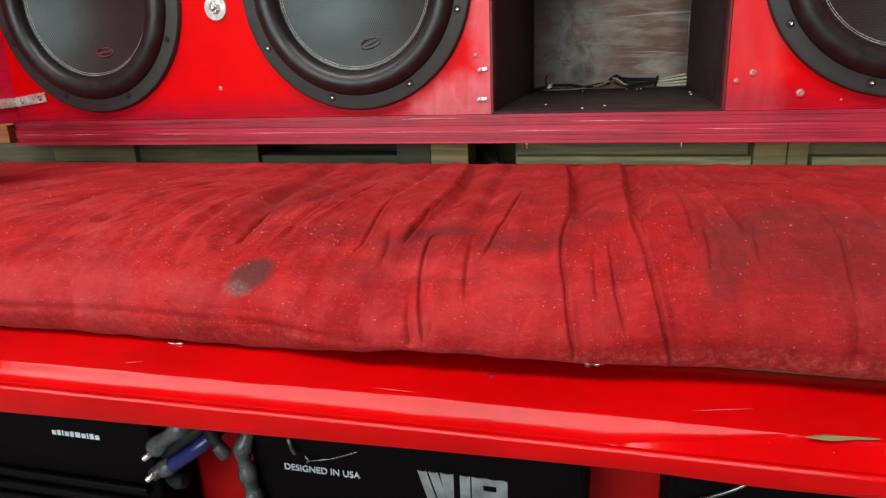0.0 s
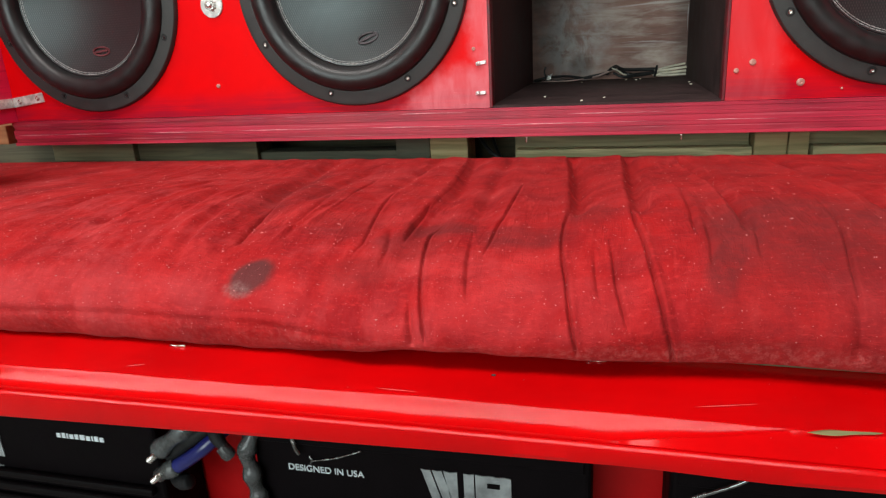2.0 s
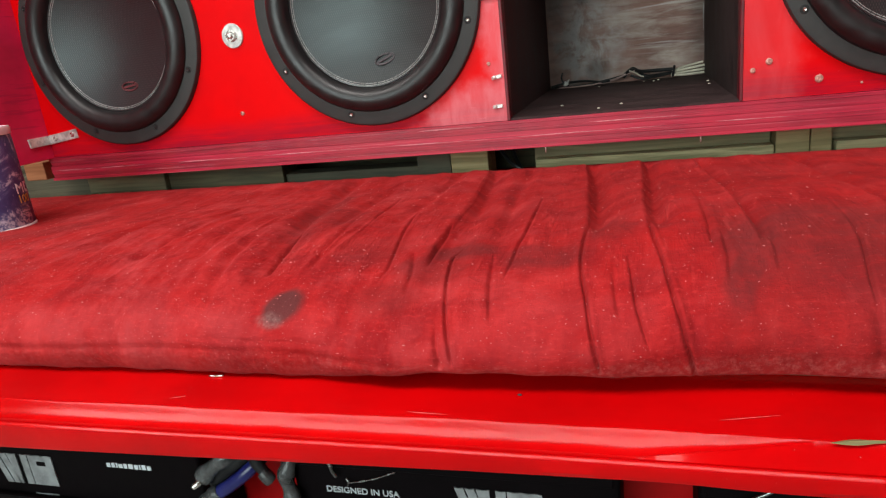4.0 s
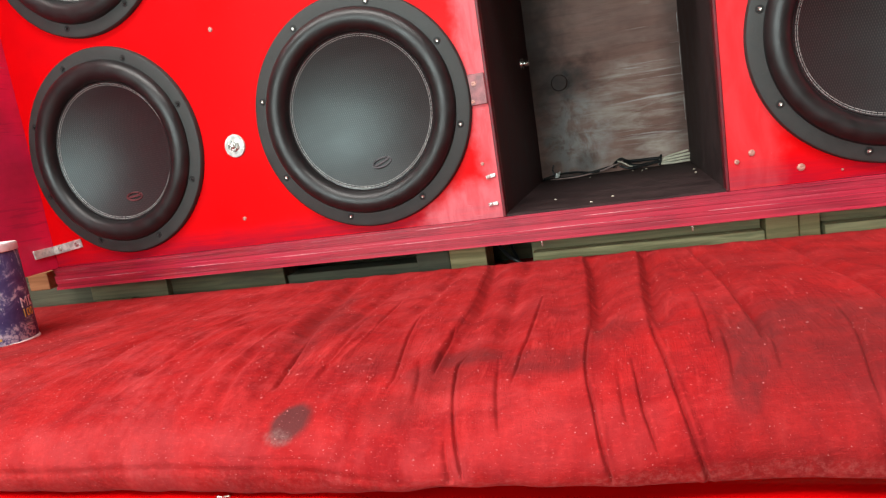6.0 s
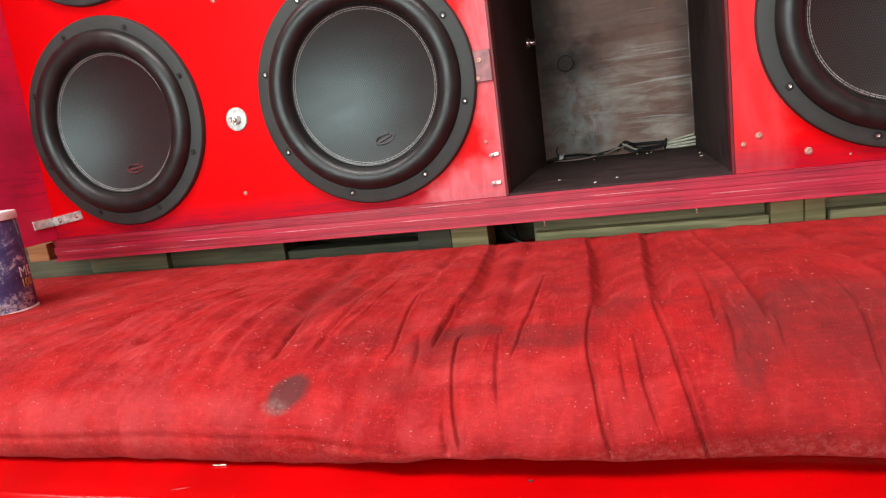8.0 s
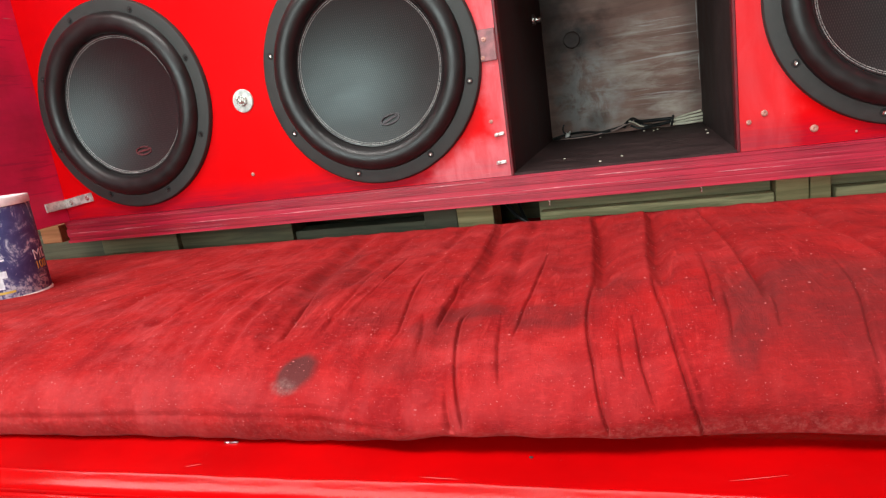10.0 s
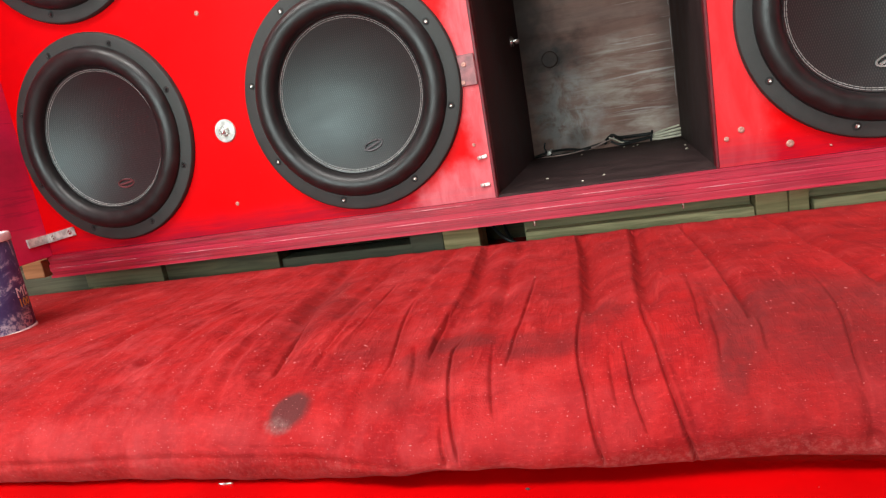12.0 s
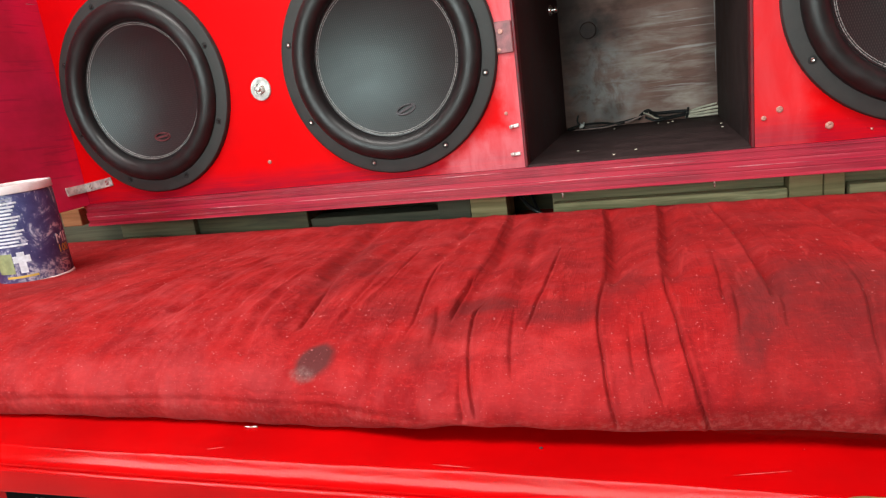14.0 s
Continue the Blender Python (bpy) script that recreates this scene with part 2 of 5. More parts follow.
    n.bump(fine, 0.5, 0.0012)
    return n.done(colour)


def cone_weave():
    n = Nodes("woven_black_cone", 0.33, spec=0.62)
    n.bsdf.inputs["Specular Tint"].default_value = (0.84, 1.0, 1.0, 1)
    a = n.wave(118, n.scaled((1, 1, 1), (0, 0.42, 0)))
    b = n.wave(118, n.scaled((1, 1, 1), (0, -0.42 + math.pi, 0)))
    weave = n.math("MULTIPLY", a, b)
    cloud = n.noise(14, 4)
    colour = n.mix(n.ramp(weave, 0.1, 0.7), (0.014, 0.0104, 0.0114), (0.046, 0.036, 0.037))
    colour = n.mix(n.ramp(cloud, 0.45, 0.8, 0, 0.3), colour, (0.022, 0.018, 0.019))
    n.bump(weave, 0.34, 0.0004)
    wipe = n.noise(1, 5, 0.6, n.scaled((9, 9, 34), (0, -0.35, 0)), 0.6)
    return n.done(colour, n.ramp(wipe, 0.3, 0.72, 0.33, 0.42))


def plain(name, colour, rough, metal=0.0, spread=0.25, scale=40, relief=0.1, depth=0.001, coat=0.0, spec=0.5):
    """One colour with mild blotches, grain and relief."""
    n = Nodes(name, rough, metal, coat, spec)
    a, b = n.noise(scale, 5), n.noise(scale * 9, 3)
    out = n.mix(n.ramp(a, 0.3, 0.75), tuple(c * (1 - spread) for c in colour), tuple(min(1, c * (1 + spread)) for c in colour))
    out = n.mix(n.ramp(b, 0.55, 0.8, 0, spread), out, tuple(min(1, c * 1.6 + 0.01) for c in colour))
    n.bump(b, relief, depth)
    return n.done(out, n.ramp(a, 0.25, 0.8, max(0.03, rough - 0.08), min(1, rough + 0.1)))


def edge_shaded_board():
    """The back of the compartment: dark stained ply with pale cloudy scuffs, shade painted in at both sides."""
    n = Nodes("edge_shaded_plywood", 0.55, spec=0.2)
    flow = n.noise(1, 6, 0.62, n.scaled((7, 7, 46), (0, 0.10, 0)), 0.5)
    cloud = n.noise(6, 4)
    fibre = n.noise(1, 5, 0.7, n.scaled((14, 14, 120), (0, 0.10, 0)), 0.5)
    colour = n.mix(n.ramp(cloud, 0.3, 0.7), (0.235, 0.115, 0.092), (0.37, 0.205, 0.165))
    colour = n.mix(n.ramp(fibre, 0.4, 0.7, 0, 0.35), colour, (0.125, 0.064, 0.050))
    scuff = n.math("MULTIPLY", n.ramp(flow, 0.42, 0.70), n.math("ADD", n.math("MULTIPLY", n.blob(0.395, 0.105, 0.11, 0.095, 0, 0.5, "xz"), 1.0), 0.06))
    colour = n.mix(scuff, colour, (0.52, 0.41, 0.35))
    swirl = n.noise(1, 5, 0.6, n.scaled((5, 5, 75), (0, 0.09, 0)), 1.1)
    swirl = n.math("MULTIPLY", n.ramp(swirl, 0.57, 0.68), n.blob(0.425, 0.14, 0.065, 0.11, 0.0, 0.6, "xz", 0.6))
    colour = n.mix(n.math("MULTIPLY", swirl, 0.60), colour, (0.72, 0.66, 0.62))
    haze = n.math("MULTIPLY", n.blob(0.275, 0.085, 0.055, 0.075, 0.1, 0.7, "xz", 0.7), n.ramp(n.noise(26, 5, 0.65, None, 0.8), 0.38, 0.60, 0.15, 0.92))
    colour = n.mix(haze, colour, (0.55, 0.51, 0.49))
    ring = n.math("MULTIPLY", n.blob(0.2605, 0.190, 0.026, 0.026, 0.2, 0.5, "xz", 0.3), n.ramp(n.noise(45, 4), 0.35, 0.6, 0.35, 1))
    # dark smear round the plug; painted shade along the left and right sides
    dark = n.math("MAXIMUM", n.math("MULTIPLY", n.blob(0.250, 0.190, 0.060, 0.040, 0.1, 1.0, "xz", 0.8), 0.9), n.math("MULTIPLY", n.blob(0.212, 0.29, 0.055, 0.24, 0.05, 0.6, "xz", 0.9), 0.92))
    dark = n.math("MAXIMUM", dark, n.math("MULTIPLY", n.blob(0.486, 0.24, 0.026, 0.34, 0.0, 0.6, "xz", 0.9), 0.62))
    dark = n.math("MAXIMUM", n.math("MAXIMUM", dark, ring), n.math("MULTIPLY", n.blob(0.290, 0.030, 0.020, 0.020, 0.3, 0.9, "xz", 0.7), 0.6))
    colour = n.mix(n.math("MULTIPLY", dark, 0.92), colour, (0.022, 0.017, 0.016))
    n.bump(flow, 0.15, 0.002)
    return n.done(colour, n.ramp(flow, 0.3, 0.7, 0.6, 0.42))


def timber(name, light, dark, along):
    n = Nodes(name, 0.75)
    vec = n.scaled((5, 80, 80) if along == "x" else (45, 45, 4))
    grain = n.noise(1, 6, 0.6, vec, 0.8)
    rnd = n.tree.nodes.new("ShaderNodeObjectInfo").outputs["Random"]
    colour = n.mix(n.ramp(grain, 0.36, 0.64), dark, light)
    colour = n.mix(n.math("MULTIPLY", rnd, 0.4), colour, tuple(c * 0.6 for c in dark))
    n.bump(grain, 0.3, 0.001)
    return n.done(colour)


def can_label():
    n = Nodes("scuffed_navy_label", 0.42)
    big, small = n.noise(38, 5, 0.65, None, 0.8), n.noise(190, 4, 0.7)
    colour = n.mix(n.ramp(big, 0.3, 0.7), (0.040, 0.041, 0.140), (0.100, 0.105, 0.26))
    worn = n.math("MULTIPLY", n.ramp(big, 0.46, 0.60), n.ramp(small, 0.42, 0.56))
    worn = n.math("MAXIMUM", worn, n.ramp(small, 0.64, 0.70))
    worn = n.math("MAXIMUM", worn, n.math("MULTIPLY", n.ramp(n.noise(1, 5, 0.7, n.scaled((90, 90, 30))), 0.62, 0.68), 0.8))
    colour = n.mix(n.math("MULTIPLY", worn, 0.85), colour, (0.62, 0.63, 0.72))
    n.bump(small, 0.15, 0.0006)
    return n.done(colour)


M = dict(
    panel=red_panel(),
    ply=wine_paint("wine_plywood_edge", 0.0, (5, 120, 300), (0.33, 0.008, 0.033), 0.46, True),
    cheek=wine_paint("wine_side_board", 3.0, (40, 7, 40), (0.80, 0.020, 0.100), 0.04, dark=0.90, pale=1.05),
    edge_wine=plain("dark_wine_edge", (0.13, 0.004, 0.011), 0.5, 0, 0.35, 60),
    rusty=plain("rusty_screw", (0.58, 0.29, 0.24), 0.4, 0.25, 0.3, 300),
    vinyl=glossy_red(),
    apron=plain("red_apron_paint", (0.36, 0.002, 0.003), 0.5, 0, 0.15, 20, spec=0.15),
    velour=velour(),
    lint=plain("pale_lint", (0.64, 0.22, 0.21), 0.9),
    ring=plain("grey_rubber_gasket", (0.029, 0.030, 0.029), 0.60, 0, 0.2, 60, 0.25),
    surround=plain("black_rubber_roll", (0.013, 0.0105, 0.011), 0.39, 0, 0.2, 50, 0.05),
    cone=cone_weave(),
    stitch=plain("pale_stitching", (0.34, 0.33, 0.32), 0.6),
    badge=plain("dull_red_badge", (0.16, 0.05, 0.055), 0.3, 0.4),
    badge_dark=plain("dark_badge", (0.07, 0.055, 0.06), 0.3, 0.4),
    # bright silver: one badge's white glint put into its colour
    badge_bright=plain("glint_badge", (0.75, 0.73, 0.73), 0.2, 0.8),
    steel=plain("bright_zinc", (0.72, 0.71, 0.68), 0.28, 1.0, 0.15, 300),
    steel_dull=plain("worn_zinc", (0.68, 0.68, 0.65), 0.42, 0.6, 0.3, 120, 0.2),
    hole=plain("recess_shade_black", (0.008, 0.008, 0.008), 0.7),
    painted_steel=plain("dusty_painted_steel", (0.30, 0.11, 0.12), 0.45, 0.1, 0.4, 90, 0.2),
    # one lining board in two tones: shading by side put into the colour
    box_left_tone=plain("left_tone_board", (0.066, 0.030, 0.032), 0.7, 0, 0.35, 30, 0.2, spec=0.25),
    box_right_tone=plain("right_tone_board", (0.038, 0.021, 0.021), 0.7, 0, 0.35, 26, 0.2, spec=0.25),
    box_back=edge_shaded_board(),
    plug_brown=plain("brown_filler", (0.050, 0.030, 0.026), 0.6, 0, 0.4, 60, 0.2),
    wire_black=plain("black_wire", (0.012, 0.012, 0.012), 0.4),
    wire_pale=plain("cream_wire", (0.62, 0.56, 0.44), 0.5),
    wire_pink=plain("pinkish_wire", (0.45, 0.30, 0.27), 0.5),
    wire_grey=plain("clear_grey_cable", (0.050, 0.055, 0.057), 0.14, 0, 0.6, 110, 0.5, 0.003, coat=0.5),
    wire_dark=plain("dusty_black_cable", (0.010, 0.010, 0.011), 0.6, 0, 0.5, 90, 0.3, 0.002, spec=0.2),
    plug=plain("tarnished_plug", (0.22, 0.22, 0.22), 0.25, 0.9, 0.6, 160),
    wire_blue=plain("blue_cable", (0.010, 0.014, 0.13), 0.35),
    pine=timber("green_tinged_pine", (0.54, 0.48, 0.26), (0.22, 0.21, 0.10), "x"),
    # the pine again, darker: shade under the cabinet put into the colour
    pine_shade=timber("shaded_pine_board", (0.40, 0.355, 0.19), (0.20, 0.185, 0.10), "x"),
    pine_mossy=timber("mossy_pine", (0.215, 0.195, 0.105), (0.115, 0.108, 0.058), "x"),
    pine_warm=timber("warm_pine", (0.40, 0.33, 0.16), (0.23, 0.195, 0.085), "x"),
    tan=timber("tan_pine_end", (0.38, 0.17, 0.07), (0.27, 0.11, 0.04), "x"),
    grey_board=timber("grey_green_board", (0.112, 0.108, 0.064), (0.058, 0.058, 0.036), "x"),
    torn=timber("bare_wood_tear", (0.25, 0.22, 0.09), (0.15, 0.13, 0.05), "x"),
    amp=plain("black_powder_coat", (0.003, 0.0018, 0.0024), 0.62, 0.0, 0.2, 80, 0.1, spec=0.05),
    amp_fin=plain("black_anodised_fin", (0.003, 0.002, 0.0025), 0.5, 0.0, 0.2, 80, 0.1, spec=0.07),
    worn=plain("pale_pink_paint", (0.66, 0.24, 0.28), 0.5, 0, 0.4, 60),
    scuff=plain("pale_red_scuff", (0.72, 0.07, 0.07), 0.5),
    # olive darkened by the shade under cabinet and cushion, put into the colour
    olive=timber("olive_shade_tone", (0.12, 0.105, 0.050), (0.055, 0.050, 0.026), "x"),
    white_print=plain("white_print", (0.60, 0.66, 0.70), 0.5, 0, 0.1),
    silver_print=plain("brushed_silver_print", (0.27, 0.29, 0.30), 0.4, 0.3, 0.35, 70),
    label=can_label(),
    lid=plain("dusty_white_plastic", (0.78, 0.68, 0.68), 0.5, 0, 0.15, 60, 0.2),
    print_white=plain("chalky_white_print", (0.72, 0.74, 0.80), 0.55, 0, 0.2, 120),
    print_faded=plain("faded_white_print", (0.22, 0.23, 0.30), 0.55, 0, 0.3, 120),
    print_gold=plain("gold_print", (0.62, 0.42, 0.08), 0.5, 0, 0.15, 120),
    print_green=plain("olive_print", (0.30, 0.34, 0.16), 0.5, 0, 0.2, 120),
    concrete=plain("grey_concrete", (0.22, 0.21, 0.195), 0.85, 0, 0.25, 4, 0.3),
    shed=timber("shed_wall_board", (0.30, 0.27, 0.20), (0.20, 0.18, 0.13), "z"),
)


# ---- building helpers ----
def mesh_from(bm, name, smooth=None):
    bmesh.ops.recalc_face_normals(bm, faces=bm.faces)
    me = bpy.data.meshes.new(name)
    bm.to_mesh(me)
    bm.free()
    if smooth is not None:
        for p in me.polygons:
            p.use_smooth = True
        me.set_sharp_from_angle(angle=radians(smooth))
    return me


def part(name, bm, material, parent=None, label="", smooth=None):
    """One mesh object, under a thing or a part."""
    me = bm if isinstance(bm, bpy.types.Mesh) else mesh_from(bm, name, smooth)
    if not me.materials:
        me.materials.append(M[material])
    ob = new(name, me)
    if parent:
        ob.parent = parent
    return tagged(ob, label) if label else ob


def empty(name, at, label, category, group="", kind="", turn=(0, 0, 0)):
    ob = new(name)
    ob.empty_display_size = 0.05
    ob.matrix_world = pose(*at, *turn)
    return tagged(ob, label, category, group, kind)


def block(x0, x1, y0, y1, z0, z1, bevel=0.0, segs=2):
    bm = bmesh.new()
    bmesh.ops.create_cube(bm, size=1, matrix=Matrix.Translation(((x0 + x1) / 2, (y0 + y1) / 2, (z0 + z1) / 2)) @ Matrix.Diagonal((x1 - x0, y1 - y0, z1 - z0, 1)))
    if bevel:
        bmesh.ops.bevel(bm, geom=bm.edges[:], offset=bevel, segments=segs, affect="EDGES", profile=0.5)
    return bm


def lathe(profile, segs=64, closed=False):
    """Turns (radius, forward) pairs round the y axis; forward is towards -y."""
    bm = bmesh.new()
    rows = []
    for r, d in profile:
        if r < 1e-6:
            rows.append([bm.verts.new((0, -d, 0))])
        else:
            rows.append([bm.verts.new((r * math.sin(2 * math.pi * i / segs), -d, -r * math.cos(2 * math.pi * i / segs))) for i in range(segs)])
    pairs = list(zip(rows, rows[1:])) + ([(rows[-1], rows[0])] if closed else [])
    for a, b in pairs:
        for i in range(segs):
            j = (i + 1) % segs
            if len(a) == 1 and len(b) > 1:
                bm.faces.new((a[0], b[i], b[j]))
            elif len(b) == 1 and len(a) > 1:
                bm.faces.new((a[i], b[0], a[j]))
            elif len(a) > 1:
                bm.faces.new((a[i], b[i], b[j], a[j]))
    return bm


def tube(points, radius, sides=10, steps=10):
    """A round cable along a smooth curve through the points; the radius may be a function of the way along it, from 0 to 1."""
    pts = [Vector(p) for p in points]
    ext = [pts[0] * 2 - pts[1], *pts, pts[-1] * 2 - pts[-2]]
    line = []
    for i in range(len(pts) - 1):
        a, b, c, d = ext[i : i + 4]
        for k in range(steps + (i == len(pts) - 2)):
            t = k / steps
            line.append(0.5 * (2 * b + (c - a) * t + (2 * a - 5 * b + 4 * c - d) * t * t + (3 * b - a - 3 * c + d) * t ** 3))
    bm = bmesh.new()
    rings, side = [], Vector((0.3, 0.2, 1))
    for i, p in enumerate(line):
        way = (line[min(i + 1, len(line) - 1)] - line[max(i - 1, 0)]).normalized()
        u = way.cross(side).normalized()
        v = way.cross(u)
        r = radius(i / (len(line) - 1)) if callable(radius) else radius
        rings.append([bm.verts.new(p + r * (math.cos(2 * math.pi * k / sides) * u + math.sin(2 * math.pi * k / sides) * v)) for k in range(sides)])
    for a, b in zip(rings, rings[1:]):
        for k in range(sides):
            bm.faces.new((a[k], a[(k + 1) % sides], b[(k + 1) % sides], b[k]))
    bm.faces.new(rings[0]), bm.faces.new(rings[-1])
    return bm


def sheet(outer, holes, depth):
    """A flat board in the x-z plane with holes through it, from y = 0 back to y = depth."""
    cu = bpy.data.curves.new("outline", "CURVE")
    cu.dimensions, cu.fill_mode, cu.extrude = "2D", "BOTH", depth / 2
    for loop in (outer, *holes):
        sp = cu.splines.new("POLY")
        sp.points.add(len(loop) - 1)
        for q, (x, z) in zip(sp.points, loop):
            q.co = (x, z, 0, 1)
        sp.use_cyclic_u = True
    ob = bpy.data.objects.new("outline", cu)
    scene.collection.objects.link(ob)
    me = bpy.data.meshes.new_from_object(ob.evaluated_get(bpy.context.evaluated_depsgraph_get()))
    bpy.data.objects.remove(ob)
    bm = bmesh.new()
    bm.from_mesh(me)
    bmesh.ops.remove_doubles(bm, verts=bm.verts, dist=1e-5)
    bm.to_mesh(me)
    bm.free()
    me.transform(Matrix.Translation((0, depth / 2, 0)) @ Matrix.Rotation(radians(90), 4, "X"))
    return me


def letters(words, size, deep=0.0004):
    cu = bpy.data.curves.new("words", "FONT")
    cu.body, cu.size, cu.extrude, cu.align_x = words, size, deep, "CENTER"
    ob = bpy.data.objects.new("words", cu)
    scene.collection.objects.link(ob)
    me = bpy.data.meshes.new_from_object(ob.evaluated_get(bpy.context.evaluated_depsgraph_get()))
    bpy.data.objects.remove(ob)
    me.transform(Matrix.Rotation(radians(90), 4, "X"))
    me.materials.clear()
    return me


def circle(x, z, r, n=72):
    return [(x + r * math.cos(2 * math.pi * i / n), z + r * math.sin(2 * math.pi * i / n)) for i in range(n)]


def sliver(length, width, high):
    """A lens-shaped tear, lips raised a little."""
    bm = bmesh.new()
    n = 26
    a, b, c = [], [], []
    for i in range(n + 1):
        t = i / n
        w = width * math.sin(math.pi * t) ** 0.8 * (0.8 + 0.3 * math.sin(7 * t))
        x = length * (t - 0.5)
        a.append(bm.verts.new((x, -w / 2, 0)))
        b.append(bm.verts.new((x, w * 0.05, high * math.sin(math.pi * t))))
        c.append(bm.verts.new((x, w / 2, 0)))
    for p, q in ((a, b), (b, c), (c, a)):
        for i in range(n):
            bm.faces.new((p[i], p[i + 1], q[i + 1], q[i]))
    bmesh.ops.remove_doubles(bm, verts=bm.verts, dist=1e-6)
    return bm


# ---- setting ----
FLOOR, TOP = -0.60, -0.100
ground = part("floor", block(-6, 7, -8, 1.2, FLOOR - 0.1, FLOOR), "concrete")
tagged(ground, "bare grey concrete floor under the bench", "floor", kind="structure")
CEIL = 2.36


def opening_frame(x0, x1, z0, z1, hx0, hx1, hz0, hz1):
    return [(x0, z0), (x1, z0), (x1, z1), (x0, z1)], [[(hx0, hz0), (hx1, hz0), (hx1, hz1), (hx0, hz1)]]


# unseen front wall, ceiling and side walls, added to shape the light
dx, dz = DOOR[3] / 2, DOOR[4] / 2
rim, gap = opening_frame(-3.3, 3.0, FLOOR, CEIL, DOOR[0] - dx, DOOR[0] + dx, DOOR[2] - dz, DOOR[2] + dz)
front = part("wall_front", sheet(rim, gap, 0.1), "shed")
front.location = (0, -3.11, 0)
tagged(front, "unseen plain shed wall with a wide bright opening", "wall", kind="structure")
dx, dz = ROOF_GAP[3] / 2, ROOF_GAP[4] / 2
rim, gap = opening_frame(-3.3, 3.0, -3.0, 0.9, ROOF_GAP[0] - dx, ROOF_GAP[0] + dx, ROOF_GAP[1] - dz, ROOF_GAP[1] + dz)
roof = part("ceiling", sheet(rim, gap, 0.1), "shed")
roof.matrix_world = pose(0, 0, CEIL + 0.1) @ Matrix.Rotation(radians(-90), 4, "X")
tagged(roof, "unseen plain board ceiling with an opening for daylight", "ceiling", kind="structure")
for x in (-3.4, 3.0):
    side = part("wall_side", block(x, x + 0.1, -3.1, 0.9, FLOOR, CEIL + 0.1), "shed")
    tagged(side, "unseen plain dull shed side wall", "wall", kind="structure")
wall = part("wall_back", block(-3.3, 3.0, 0.80, 0.90, FLOOR, CEIL), "shed")
tagged(wall, "plain shed wall of dull boards behind the cabinet", "wall", kind="structure")

# ---- speaker cabinet ----
SUBS = [(-0.4035, 0.1725, 21.0, "badge", 0.013), (0.0176, 0.1695, 0.0, "badge_dark", 0.018), (0.676, 0.172, 0.0, "badge_bright", 0.003), (-0.394, 0.509, 0.0, "badge_dark", 0.0)]
BX0, BX1, BZ1, BD = 0.2, 0.4875, 0.47, 0.46
LEFT, RIGHT, HIGH = -0.570, 1.12, 0.72
FOOT_END = -0.577
cabinet = empty("speaker_cabinet", (0.27, 0.25, -0.038), "bright red painted plywood speaker cabinet with an open black compartment", "speaker cabinet")
cabinet.matrix_world = Matrix.Identity(4)
outline = [(LEFT, 0), (BX0, 0), (BX0, BZ1), (BX1, BZ1), (BX1, 0), (RIGHT, 0), (RIGHT, HIGH), (LEFT, HIGH)]
me = sheet(outline, [circle(x, z, 0.136) for x, z, *_ in SUBS], 0.018)
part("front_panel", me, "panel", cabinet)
# the foot: stacked plies with slightly uneven edges
plies = 7
STEPS = (0.0, 0.0042, 0.0098, 0.0138, 0.0212, 0.0262, 0.0330, 0.0375)
for i in range(plies):
    z0, z1 = -0.0005 - STEPS[i + 1], -0.0005 - STEPS[i]
    out = (0.0042, 0.0039, 0.0041, 0.0036, 0.0056, 0.0053, 0.0051)[i]
    bm = block(FOOT_END - 0.003 + 0.002 * (i % 3), RIGHT, -out, 0.045, z0 - 0.00005, z1, 0.0003, 1)
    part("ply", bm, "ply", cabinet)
part("floor_board", block(LEFT, RIGHT, 0.046, 0.62, -0.038, -0.002), "box_left_tone", cabinet)
part("top_board", block(LEFT, RIGHT, 0.019, 0.62, HIGH - 0.018, HIGH), "cheek", cabinet)
part("back_board", block(LEFT, RIGHT, 0.602, 0.62, -0.001, HIGH - 0.019), "box_left_tone", cabinet)
part("end_board", block(RIGHT - 0.018, RIGHT, 0.019, 0.601, -0.001, HIGH - 0.019), "cheek", cabinet)
# compartment lining, in two tones that paint how light falls on its sides
part("lining_side", block(BX0 - 0.014, BX0 + 0.0025, 0.0185, BD, 0.0, BZ1), "box_left_tone", cabinet)
part("lining_side", block(BX1 - 0.0025, BX1 + 0.014, 0.0185, BD, 0.0, BZ1), "box_right_tone", cabinet)
part("lining_top", block(BX0 + 0.003, BX1 - 0.003, 0.0185, BD, BZ1, BZ1 + 0.014), "box_left_tone", cabinet)
part("lining_floor", block(BX0 + 0.003, BX1 - 0.003, 0.001, BD, -0.0015, 0.0025), "box_right_tone", cabinet)
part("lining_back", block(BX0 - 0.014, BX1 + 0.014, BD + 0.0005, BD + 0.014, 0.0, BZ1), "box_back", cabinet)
part("edge_strip", block(BX0 - 0.0002, BX0 + 0.004, -0.0012, 0.0185, 0.0, BZ1, 0.0008, 1), "edge_wine", cabinet)
part("edge_strip", block(BX1 - 0.0040, BX1 + 0.0002, -0.0012, 0.0185, 0.0, BZ1, 0.0008, 1), "edge_wine", cabinet)
plug_bm = lathe([(0, 0.0030), (0.014, 0.0030), (0.0155, 0.0016), (0.016, 0)], 40)
bmesh.ops.transform(plug_bm, matrix=Matrix.Translation((0.2575, BD, 0.188)), verts=plug_bm.verts)
part("hole_plug", plug_bm, "plug_brown", cabinet, "round dark filler over an old cable hole")

cheek = part("side_board", block(LEFT - 0.019, LEFT - 0.001, -0.33, 0.60, -0.001, HIGH, 0.001, 1), "cheek")
tagged(cheek, "dull wine-red painted side board standing out from the cabinet", "board")
